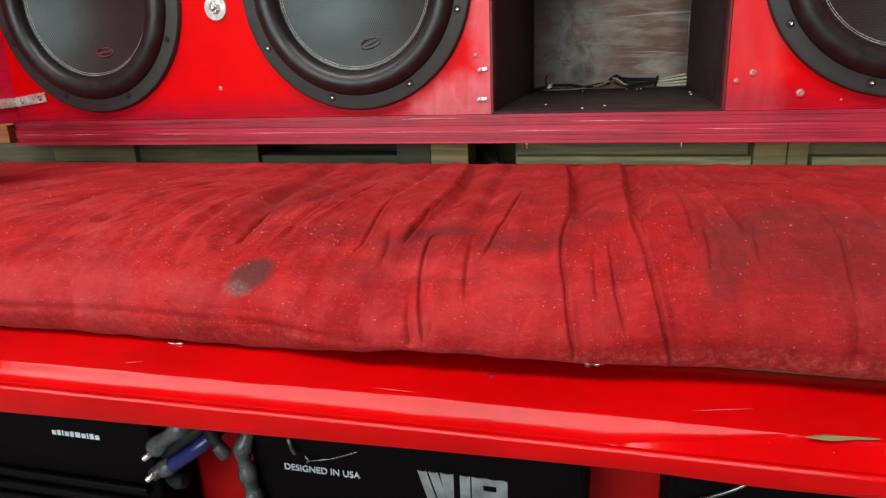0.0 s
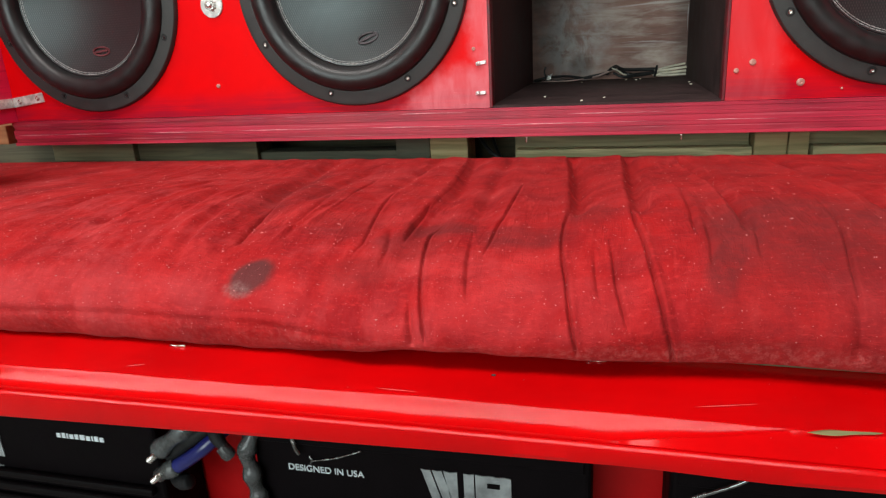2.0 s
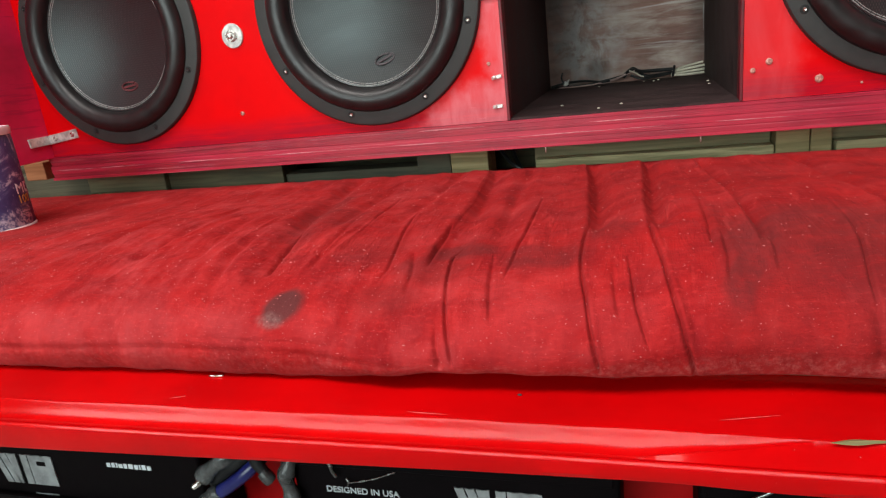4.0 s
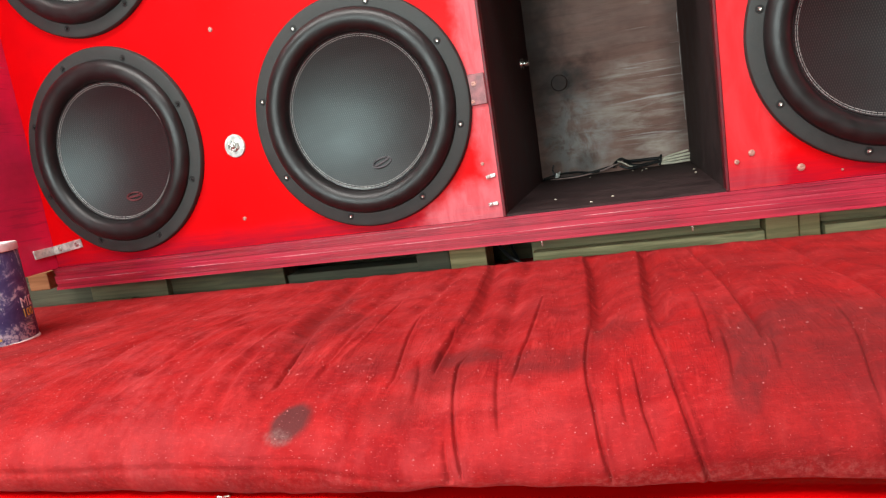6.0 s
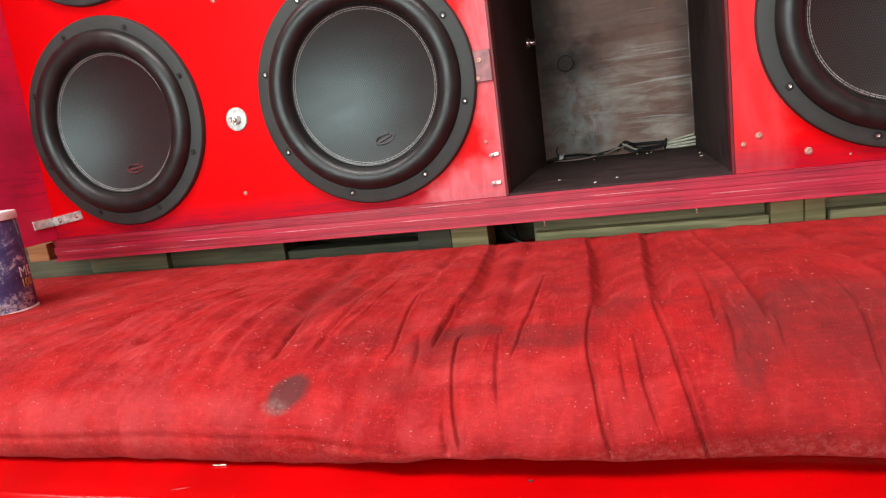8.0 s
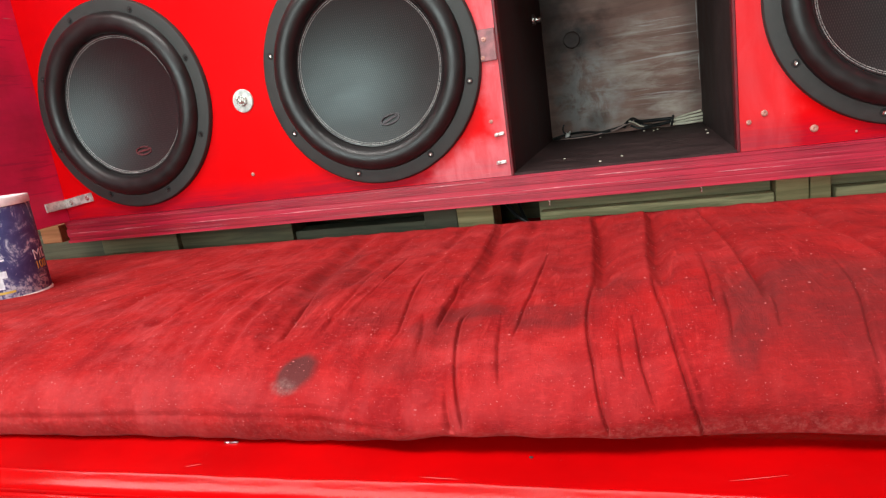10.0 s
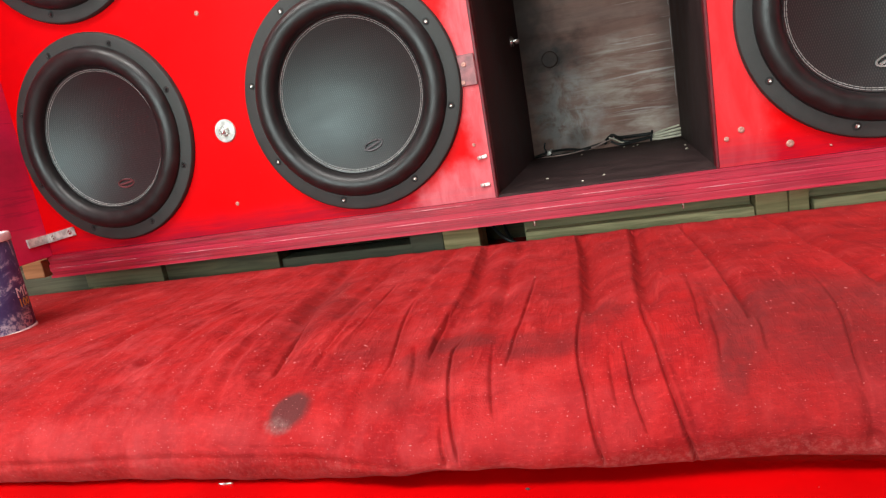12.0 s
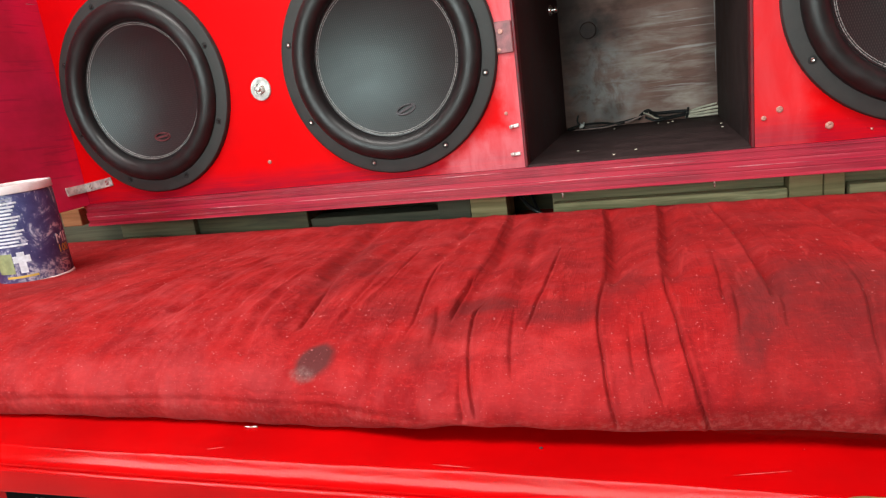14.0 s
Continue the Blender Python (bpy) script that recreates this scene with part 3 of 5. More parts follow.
scratch = part("scuff", sliver(0.020, 0.0020, 0.0004), "worn", cheek, "short pale scratch")
scratch.matrix_world = pose(LEFT - 0.0009, -0.013, 0.3315, 0, 0, 90) @ pose(0, 0, 0, 90)
# second side board, unseen, added to redden the third cone's reflection
cheek = part("side_board", block(RIGHT + 0.001, RIGHT + 0.019, -0.33, 0.60, -0.001, HIGH, 0.001, 1), "cheek")
tagged(cheek, "dull wine-red painted side board standing out from the cabinet", "board")


# ---- subwoofers ----
SEGS = 112


def stitches(r, y, count=104):
    """A ring of short raised threads."""
    bm = bmesh.new()
    for k in range(count):
        ends = [2 * math.pi * (k + s) / count for s in (0.0, 0.44, 0.88)]
        rows = [[bm.verts.new((q * math.sin(a), -h, -q * math.cos(a))) for q, h in ((r - 0.00055, y), (r, y + (0.0007 if i == 1 else 0.0004)), (r + 0.00055, y))] for i, a in enumerate(ends)]
        for p, q in zip(rows, rows[1:]):
            for i in range(2):
                bm.faces.new((p[i], p[i + 1], q[i + 1], q[i]))
    return bm


def subwoofer_meshes():
    ring = lathe([(0.1400, 0.0), (0.1394, 0.0070), (0.1412, 0.0085), (0.156, 0.0085), (0.1590, 0.0076), (0.1606, 0.0055), (0.1610, 0.0)], SEGS)
    roll = [(0.1420, 0.003)]
    for k in range(15):
        a = math.pi * k / 14
        roll.append((0.1253 + 0.0162 * math.cos(a), 0.0050 + 0.0165 * math.sin(a) ** 0.9))
    roll += [(0.1085, 0.0022), (0.107, -0.001)]
    cone = [(0.1098, 0.0030), (0.1078, 0.0045), (0.1060, 0.0032)]
    cone += [(r, 0.0028 - 0.020 * (1 - (r / 0.105) ** 2)) for r in (0.105, 0.098, 0.088, 0.076, 0.062, 0.046, 0.030, 0.015, 0.0)]
    stitch = [stitches(r, y) for r, y in ((0.1034, 0.0023), (0.1057, 0.0033))]
    return (mesh_from(ring, "gasket_ring", 35), mesh_from(lathe(roll, SEGS), "surround", 60), mesh_from(lathe(cone, SEGS), "cone", 60), [mesh_from(s, "stitch_line", 60) for s in stitch])


RING, ROLL, CONE, STITCH = subwoofer_meshes()
SCREW = mesh_from(lathe([(0, 0.0010), (0.0008, 0.0010), (0.0010, 0.0018), (0.0018, 0.0021), (0.0025, 0.0014), (0.0027, 0)], 16), "bolt", 40)
SCREW.materials.append(M["steel"])
SCREW_DARK = SCREW.copy()
SCREW_DARK.materials[0] = M["surround"]
# flat black disc: the shade of a bolt recess put into its colour
RECESS_DISC = mesh_from(lathe([(0.0, 0.0004), (0.0046, 0.0004), (0.0050, 0)], 20), "bolt_recess", 40)


def oval(rx, rz, width, deep):
    """An oval frame with a slanted bar across it, as one thin mesh."""
    bm = bmesh.new()
    n = 40
    loops = []
    for k, d in ((1.0, 0), (0.97, deep), (1 - width / rx, deep), (1 - width / rx - 0.03, 0)):
        loops.append([bm.verts.new((rx * k * math.cos(2 * math.pi * i / n), -d, (rz - rx * (1 - k)) * math.sin(2 * math.pi * i / n))) for i in range(n)])
    for a, b in zip(loops, loops[1:]):
        for i in range(n):
            bm.faces.new((a[i], a[(i + 1) % n], b[(i + 1) % n], b[i]))
    bar = block(-0.72 * rx, 0.72 * rx, -deep, 0, -0.22 * rz, 0.22 * rz, 0.0003, 1)
    bmesh.ops.transform(bar, matrix=Matrix.Rotation(-0.16, 4, "Y"), verts=bar.verts)
    tmp = bpy.data.meshes.new("bar")
    bar.to_mesh(tmp)
    bar.free()
    bm.from_mesh(tmp)
    return bm


BADGES = {key: mesh_from(oval(0.0158, 0.0078, 0.0026, 0.0014), "badge", 40) for key in ("badge", "badge_dark", "badge_bright")}


def subwoofer(x, z, turn, badge, bx):
    sub = empty("subwoofer", (x, 0, z), "black subwoofer with woven cone and grey gasket in the red panel", "subwoofer", "subwoofers in the cabinet")
    part("gasket_ring", RING, "ring", sub, "matt dark grey rubber gasket")
    part("surround", ROLL, "surround", sub, "thick black rubber roll")
    cone = part("cone", CONE, "cone", sub, "woven black cone")
    for s in STITCH:
        part("stitch_line", s, "stitch", cone)
    b = part("badge", BADGES[badge], badge, cone, "small oval badge")
    b.matrix_local = pose(bx, 0.0062, -0.073, -15) @ pose(0, 0, 0, 0, 2 if turn else -14, 0)
    for k in range(8):
        a = radians(-14.6 - turn / 2.3 + 45 * k)
        r = part("bolt_recess", RECESS_DISC, "hole", sub)
        r.location = (0.1475 * math.sin(a), -0.0085, -0.1475 * math.cos(a))
        s = part("bolt", SCREW_DARK if turn or z > 0.4 else SCREW, "hole", sub)
        s.matrix_local = pose(0.1475 * math.sin(a), -0.0080, -0.1475 * math.cos(a), 0, 17 * k, 0)


for spec in SUBS:
    subwoofer(*spec)

# ---- screws and brackets on the panel ----
HEAD = mesh_from(lathe([(0, 0.0004), (0.0012, 0.0006), (0.0016, 0.0016), (0.0034, 0.0014), (0.0042, 0.0)], 20), "screw_head", 40)
HEAD_BRIGHT = HEAD.copy()
for x, z, r in ((-0.1975, 0.0423, 0.75), (-0.1915, 0.3213, 0.9), (0.569, 0.019, 1.1), (0.5155, 0.0437, 0.95), (0.498, 0.0348, 0.75), (0.1807, 0.0754, 0.6), (0.613, 0.0105, 0.35)):
    s = part("wood_screw", HEAD, "rusty")
    s.matrix_world = pose(x, -0.0002, z, 0, 40 * x * 10, 0) @ Matrix.Diagonal((r, 1, r, 1))
    tagged(s, "small zinc screw head sunk in the red panel", "screw", "screws in the panel")
CLIP = block(-0.0085, 0.0075, -0.0022, 0, -0.0028, 0.0028, 0.0008, 1)
bmesh.ops.create_uvsphere(CLIP, u_segments=12, v_segments=8, radius=0.0034, matrix=Matrix.Translation((-0.004, -0.002, 0)))
CLIP = mesh_from(CLIP, "wire_clip", 40)
for x, z, a in ((0.1905, 0.0575, -10), (0.189, 0.0195, -4)):
    s = part("panel_clip", CLIP, "steel_dull")
    s.matrix_world = pose(x, -0.0002, z, 0, a, 0) @ Matrix.Scale(0.86, 4)
    tagged(s, "small bent zinc clip beside the compartment edge", "clip", "clips beside the compartment")

bolt = empty("panel_bolt", (-0.1888, 0, 0.152), "chrome bolt with a wide zinc washer in the red panel", "bolt")
part("washer", lathe([(0.0045, 0.0), (0.0045, 0.0022), (0.0165, 0.0022), (0.0172, 0.0014), (0.0172, 0.0)], 40), "steel_dull", bolt, smooth=35)
nut = bmesh.new()
bmesh.ops.create_cone(nut, cap_ends=True, segments=6, radius1=0.0085, radius2=0.0078, depth=0.006, matrix=Matrix.Translation((0, -0.005, 0)) @ Matrix.Rotation(radians(90), 4, "X"))
part("nut", nut, "steel", bolt)
part("stud", lathe([(0, 0.0125), (0.0034, 0.0120), (0.0042, 0.011), (0.0042, 0.002)], 20), "steel", bolt, smooth=35)

plate = empty("hinge_plate", (0.1925, 0, 0.173), "dusty red-painted steel plate with two screws", "bracket")
part("leaf", block(-0.0245, 0.0070, -0.003, 0.0, -0.0195, 0.0215, 0.001, 1), "painted_steel", plate)
for x, z, r in ((-0.008, 0.0085, 0.85), (-0.012, -0.0145, 0.7)):
    s = part("screw", HEAD, "steel", plate)
    s.matrix_local = pose(x, -0.0028, z) @ Matrix.Diagonal((r, 1, r, 1))

strap = empty("corner_strap", (LEFT, 0, 0.029), "pale zinc corner strap across the panel and side board", "bracket")
part("strap_leaf", block(0.001, 0.062, -0.0028, 0.0, -0.0075, 0.0075, 0.0009, 1), "steel_dull", strap)
part("strap_leaf", block(0.0, 0.0028, -0.042, -0.003, -0.0075, 0.0075, 0.0009, 1), "steel_dull", strap)
for x in (0.016, 0.052):
    s = part("screw", HEAD_BRIGHT, "steel", strap)
    s.location = (x, -0.0028, 0)
strap.rotation_euler = (0, radians(-7), 0)

bs = part("wall_screw", mesh_from(lathe([(0, 0.012), (0.003, 0.012), (0.0042, 0.010), (0.0042, 0.004), (0.007, 0.003), (0.0075, 0)], 20), "wall_screw", 40), "steel")
bs.matrix_world = pose(BX0 + 0.0025, 0.348, 0.226, 0, 0, 90) @ Matrix.Scale(1.25, 4)
tagged(bs, "bright screw end poking through the compartment wall", "screw")

# ---- wires lying in the compartment ----
def cable(name, runs, label, category="cable"):
    """A bundle: each run is (points, radius, material)."""
    ob = empty(name, runs[0][0][0], label, category)
    inv = ob.matrix_world.inverted()
    for pts, r, m in runs:
        part("strand", tube([inv @ Vector(p) for p in pts], r), m, ob, smooth=80)
    return ob


cable("wire_bundle", [
    ([(0.206, 0.440, 0.006), (0.235, 0.446, 0.011), (0.270, 0.440, 0.012), (0.305, 0.430, 0.008), (0.335, 0.445, 0.012), (0.350, 0.44, 0.018)], 0.0022, "wire_black"),
    ([(0.206, 0.442, 0.005), (0.240, 0.425, 0.005), (0.280, 0.428, 0.006), (0.310, 0.435, 0.010), (0.345, 0.44, 0.016)], 0.0018, "wire_black"),
    ([(0.205, 0.446, 0.004), (0.245, 0.418, 0.0045), (0.285, 0.424, 0.005), (0.320, 0.436, 0.010), (0.347, 0.437, 0.017)], 0.0013, "wire_pink"),
    ([(0.300, 0.440, 0.007), (0.325, 0.432, 0.010), (0.345, 0.434, 0.017), (0.362, 0.428, 0.023)], 0.0018, "wire_pink"),
    ([(0.343, 0.442, 0.013), (0.354, 0.430, 0.024), (0.375, 0.436, 0.020), (0.400, 0.44, 0.019), (0.432, 0.444, 0.018)], 0.0032, "wire_black"),
    ([(0.345, 0.436, 0.018), (0.360, 0.446, 0.026), (0.380, 0.43, 0.012), (0.405, 0.436, 0.011), (0.432, 0.440, 0.013)], 0.0027, "wire_black"),
    ([(0.355, 0.428, 0.015), (0.372, 0.424, 0.008), (0.395, 0.43, 0.008), (0.428, 0.438, 0.012)], 0.0022, "wire_black"),
    ([(0.352, 0.424, 0.024), (0.362, 0.421, 0.020), (0.372, 0.422, 0.013), (0.378, 0.425, 0.011)], 0.0013, "wire_pale"),
    ([(0.428, 0.434, 0.006), (0.430, 0.430, 0.016), (0.432, 0.436, 0.024)], 0.0022, "wire_black"),
    ([(0.228, 0.452, 0.030), (0.226, 0.447, 0.020), (0.232, 0.440, 0.010), (0.240, 0.434, 0.007)], 0.0015, "wire_grey"),
], "loose black and pinkish wires tied in a bundle")
cable("cream_wires", [
    ([(0.428, 0.446, 0.010), (0.45, 0.446, 0.011), (0.484, 0.450, 0.013)], 0.0024, "wire_pale"),
    ([(0.428, 0.441, 0.014), (0.455, 0.442, 0.017), (0.484, 0.446, 0.020)], 0.0024, "wire_pale"),
    ([(0.426, 0.438, 0.008), (0.45, 0.437, 0.007), (0.483, 0.440, 0.008)], 0.0022, "wire_pale"),
    ([(0.430, 0.444, 0.016), (0.452, 0.447, 0.021), (0.482, 0.450, 0.026)], 0.0018, "wire_pale"),
], "bare cream wire ends lying on the compartment floor")
for x, y in ((0.317, 0.026), (0.345, 0.06), (0.473, 0.245), (0.395, 0.40), (0.378, 0.412), (0.403, 0.418), (0.476, 0.30), (0.262, 0.10), (0.300, 0.385)):
    c = bmesh.new()
    bmesh.ops.create_icosphere(c, subdivisions=1, radius=0.0017, matrix=Matrix.Translation((x, y, 0.0034)) @ Matrix.Diagonal((1.3, 0.8, 0.6, 1)))
    tagged(part("wood_chip", c, "wire_pale"), "tiny pale wood chip on the compartment floor", "wood chip", "chips in the compartment")

scrap = bmesh.new()
bmesh.ops.create_icosphere(scrap, subdivisions=2, radius=0.0075)
for v in scrap.verts:
    v.co *= 0.62 + 0.75 * noise.noise(v.co * 260)
    v.co.y *= 0.6
scrap = part("foil_scrap", scrap, "steel_dull")
scrap.matrix_world = pose(0.236, 0.436, 0.0105, 0, 20, 10) @ Matrix.Diagonal((0.9, 1, 1.5, 1))
tagged(scrap, "small crumpled foil scrap among the wires", "scrap")
for z, l in ((0.105, 0.05), (0.19, 0.07), (0.262, 0.04)):
    w = part("worn_edge", sliver(l, 0.0016, 0.0005), "stitch", cabinet, "pale scuffed corner of the compartment")
    w.matrix_world = pose(BX1 - 0.0045, BD - 0.0010, z, 0, 90, 0) @ pose(0, 0, 0, 90)

# ---- timber packing under the cabinet ----
def timber_piece(name, x0, x1, y0, y1, z0, z1, m, label):
    ob = part(name, block(x0, x1, y0, y1, z0, z1, 0.0016, 2), m)
    return tagged(ob, label, "timber", "timber packing under the cabinet")


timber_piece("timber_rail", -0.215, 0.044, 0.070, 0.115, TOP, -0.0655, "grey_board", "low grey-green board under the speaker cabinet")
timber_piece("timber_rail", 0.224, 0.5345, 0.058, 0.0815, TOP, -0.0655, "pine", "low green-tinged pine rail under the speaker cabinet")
timber_piece("timber_rail", 0.220, 0.534, 0.0825, 0.122, TOP, -0.0385, "pine_shade", "pine board behind a lower rail, darkened for the shade there")
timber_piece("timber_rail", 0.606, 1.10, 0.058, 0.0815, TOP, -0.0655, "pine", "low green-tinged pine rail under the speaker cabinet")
timber_piece("timber_rail", 0.606, 1.10, 0.0825, 0.122, TOP, -0.0385, "pine_shade", "pine board behind a lower rail, darkened for the shade there")
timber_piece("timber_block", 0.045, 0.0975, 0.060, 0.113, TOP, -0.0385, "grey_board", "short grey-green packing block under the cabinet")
timber_piece("timber_block", 0.0985, 0.155, 0.058, 0.113, TOP, -0.0385, "pine_warm", "short brown pine packing block under the cabinet")
timber_piece("timber_block", 0.536, 0.5755, 0.058, 0.100, TOP, -0.0385, "pine_warm", "short warm pine block under the cabinet")
timber_piece("timber_block", 0.5768, 0.601, 0.058, 0.100, TOP, -0.0385, "pine_warm", "narrow warm pine block under the cabinet")
timber_piece("timber_lath", -0.552, -0.476, 0.040, 0.049, TOP, -0.0735, "pine_warm", "thin pale splintered lath under the cabinet")
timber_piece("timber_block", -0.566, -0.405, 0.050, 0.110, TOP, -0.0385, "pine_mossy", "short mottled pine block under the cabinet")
timber_piece("timber_rail", -0.404, -0.185, 0.060, 0.110, TOP, -0.0385, "olive", "olive board far under the cabinet, its shade put into the colour")
timber_piece("timber_rail", -1.0, 1.1, 0.190, 0.23, TOP, -0.0385, "olive", "olive board far under the cabinet, its shade put into the colour")
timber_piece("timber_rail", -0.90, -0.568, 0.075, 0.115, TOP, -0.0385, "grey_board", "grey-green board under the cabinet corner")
timber_piece("timber_block", -0.640, -0.597, -0.002, 0.050, -0.036, -0.0060, "tan", "tan pine block beneath the side board")
cable("loose_cable", [([(0.150, 0.16, -0.052), (0.165, 0.12, -0.062), (0.185, 0.09, -0.075), (0.215, 0.082, -0.092)], 0.003, "wire_black"), ([(0.17, 0.17, -0.055), (0.185, 0.12, -0.070), (0.20, 0.083, -0.085)], 0.0025, "wire_black")], "thin black cable hanging under the cabinet")

NAIL = mesh_from(lathe([(0, 0.009), (0.0006, 0.0078), (0.0011, 0.006), (0.0011, 0.0)], 10), "nail", 40)
for x in (0.2476, 0.4402):
    s = part("nail", NAIL, "steel")
    s.matrix_world = pose(x, -0.001, -0.0380, 84, 0, 0)
    tagged(s, "bent nail tip poking out beneath the plywood foot", "nail", "nails under the cabinet")

# ---- bench ----
bench = empty("bench", (0.25, 0, FLOOR), "red bench with a vinyl-covered front edge", "bench")
bench.matrix_world = Matrix.Identity(4)
BL, BR = -1.05, 1.25


def ledge():
    """The vinyl top with its padded roll, split and pulled flat at one end, and a square lip."""
    bm = bmesh.new()
    n = 760
    rows = []
    for i in range(n + 1):
        x = BL + (BR - BL) * i / n
        t = min(1, max(0, (x - 0.362) / 0.084))
        g = t * t * (3 - 2 * t)
        w = noise.noise((x * 9, 0.3, 0)) * 0.0010 + noise.noise((x * 31, 4.3, 0)) * 0.0005 + noise.noise((x * 90, 1.3, 0)) * 0.00016
        ridge = -0.5640 - 0.0035 * min(1, max(0, (0.27 - x) / 0.28)) - 0.0016 * g + 0.6 * w
        lip, drop = -0.5765 - 0.0041 * g - 0.0030 * min(1, max(0, (0.27 - x) / 0.28)), 0.0097 - 0.0025 * g
        split = max(0.03, 0.985 * (1 - t))
        length = ridge - lip
        prof = [(0.60, TOP), (-0.20, TOP), (-0.50, TOP), (-0.540, TOP), (-0.554, TOP + 0.3 * w), (ridge + 0.0022, TOP + 0.5 * w), (ridge + 0.0003, TOP + 0.5 * w)]
        mid = TOP
        for k in range(15):
            f = k / 14
            fall = 0.90 * f - 0.42 * max(0, f - 0.3) ** 2
            mid = TOP + 0.5 * w * (1 - f) - fall * length * split - (0.0001 if k == 0 else 0)
            prof.append((ridge - f * split * length, mid))
        foot = mid - 0.0007 * min(1, 8 * (1 - t) * t + 0.3)
        for k in range(5):
            f = split + (1 - split) * (0.02 + 0.98 * k / 4)
            prof.append((ridge - f * length, foot + (TOP - drop - foot) * k / 4))
        low = -0.1297 + 0.021 * min(0.5, max(-0.3, x))
        prof += [(lip - 0.0001, TOP - drop - 0.0014), (lip - 0.0007, TOP - drop - 0.0014), (lip - 0.0011, TOP - drop - 0.0002), (lip - 0.0024, TOP - drop - 0.0007), (lip - 0.0036, TOP - drop - 0.0019),
                 (lip - 0.0038 + w * 0.4, low + 0.004), (lip - 0.0028, low + 0.0012), (lip, low), (-0.52, low), (0.60, low)]
        rows.append([bm.verts.new((x, y, z)) for y, z in prof])
    for a, c in zip(rows, rows[1:]):
        for k in range(len(a)):
            j = (k + 1) % len(a)
            bm.faces.new((a[k], a[j], c[j], c[k]))
    bm.faces.new(rows[0]), bm.faces.new(rows[-1])
    return bm


part("vinyl_top", ledge(), "vinyl", bench, "glossy bright red vinyl with a rolled front edge", smooth=24)
part("apron", block(BL + 0.02, BR - 0.02, -0.500, -0.480, FLOOR, TOP - 0.0370), "apron", bench, "flat red painted apron board")
part("end_board", block(BL, BL + 0.018, -0.479, 0.58, FLOOR, TOP - 0.0370), "apron", bench)
part("end_board", block(BR - 0.018, BR, -0.479, 0.58, FLOOR, TOP - 0.0370), "apron", bench)


tear = part("tear", sliver(0.034, 0.0044, 0.0010), "torn", bench, "split in the vinyl showing bare wood")
tear.matrix_world = pose(0.4675, -0.5665, TOP + 0.0008, 10, 0, 8)
# light along the proud ply edge, built as thin pale slivers
for x, z, l, a in ((-0.528, -0.0216, 0.085, 0.2), (-0.434, -0.0218, 0.09, -0.2), (-0.262, -0.0222, 0.13, 0.3), (-0.09, -0.0218, 0.17, 0.0), (0.10, -0.0222, 0.15, 0.2), (0.30, -0.0216, 0.19, -0.1), (0.36, -0.0102, 0.12, 0.1), (0.12, -0.0048, 0.10, 0.0), (0.50, -0.0212, 0.09, 0.2)):
    s = part("worn_edge", sliver(l, 0.0014, 0.0004), "worn", cabinet)
    s.matrix_world = pose(x, -0.0057 if z < -0.02 else -0.0043, z, 0, a, 0) @ pose(0, 0, 0, 90)
for x, y, l, a in ((0.4185, -0.549, 0.032, 14), (0.245, -0.560, 0.026, -2), (0.07, -0.556, 0.012, 20)):
    s = part("scuff", sliver(l, 0.0009, 0.0002), "scuff", bench)
    s.matrix_world = pose(x, y, TOP + 0.0003, 0, 0, a)

crumb = bmesh.new()
bmesh.ops.create_icosphere(crumb, subdivisions=2, radius=0.0011, matrix=Matrix.Translation((0.2957, -0.5352, TOP + 0.0004)) @ Matrix.Diagonal((1.3, 0.9, 0.5, 1)))
tagged(part("crumb", crumb, "box_left_tone"), "small dark crumb on the glossy red ledge", "crumb")

# ---- seat cushion ----
def hump(x, lo, hi):
    t = np.clip((x - lo) / (hi - lo), 0, 1)
    return t * t * (3 - 2 * t)


def pad_profile():
    """The pad's cross-section from its back foot over the crown to the rounded front, in even steps: y, z and the length along it."""
    knots = np.array([(0.055, -0.0985), (0.052, -0.088), (0.040, -0.077), (0.022, -0.0705), (0, -0.0668), (-0.05, -0.0645), (-0.10, -0.0620), (-0.16, -0.0580), (-0.215, -0.0530),
                      (-0.27, -0.0470), (-0.32, -0.0415), (-0.36, -0.0385), (-0.40, -0.0372), (-0.44, -0.0385), (-0.475, -0.0420), (-0.500, -0.0470), (-0.516, -0.0530), (-0.527, -0.0615),
                      (-0.5325, -0.0710), (-0.5335, -0.0800), (-0.531, -0.0880), (-0.525, -0.0935), (-0.515, -0.0950), (-0.49, -0.0955), (-0.40, -0.0957)])
    ext = np.vstack([2 * knots[0] - knots[1], knots, 2 * knots[-1] - knots[-2]])
    fine = []
    for i in range(len(knots) - 1):
        a, b, c, d = ext[i : i + 4]
        for t in np.linspace(0, 1, 30, endpoint=False):
            fine.append(0.5 * (2 * b + (c - a) * t + (2 * a - 5 * b + 4 * c - d) * t * t + (3 * b - a - 3 * c + d) * t ** 3))
    fine = np.array(fine)
    run = np.concatenate([[0], np.cumsum(np.hypot(*np.diff(fine, axis=0).T))])
    steps = np.concatenate([np.linspace(0, 0.06, 10, endpoint=False), np.linspace(0.06, 0.36, 110, endpoint=False), np.linspace(0.36, 0.67, 200, endpoint=False), np.linspace(0.67, run[-1], 12)])
    y, z = np.interp(steps, run, fine[:, 0]), np.interp(steps, run, fine[:, 1])
    return y, z, steps


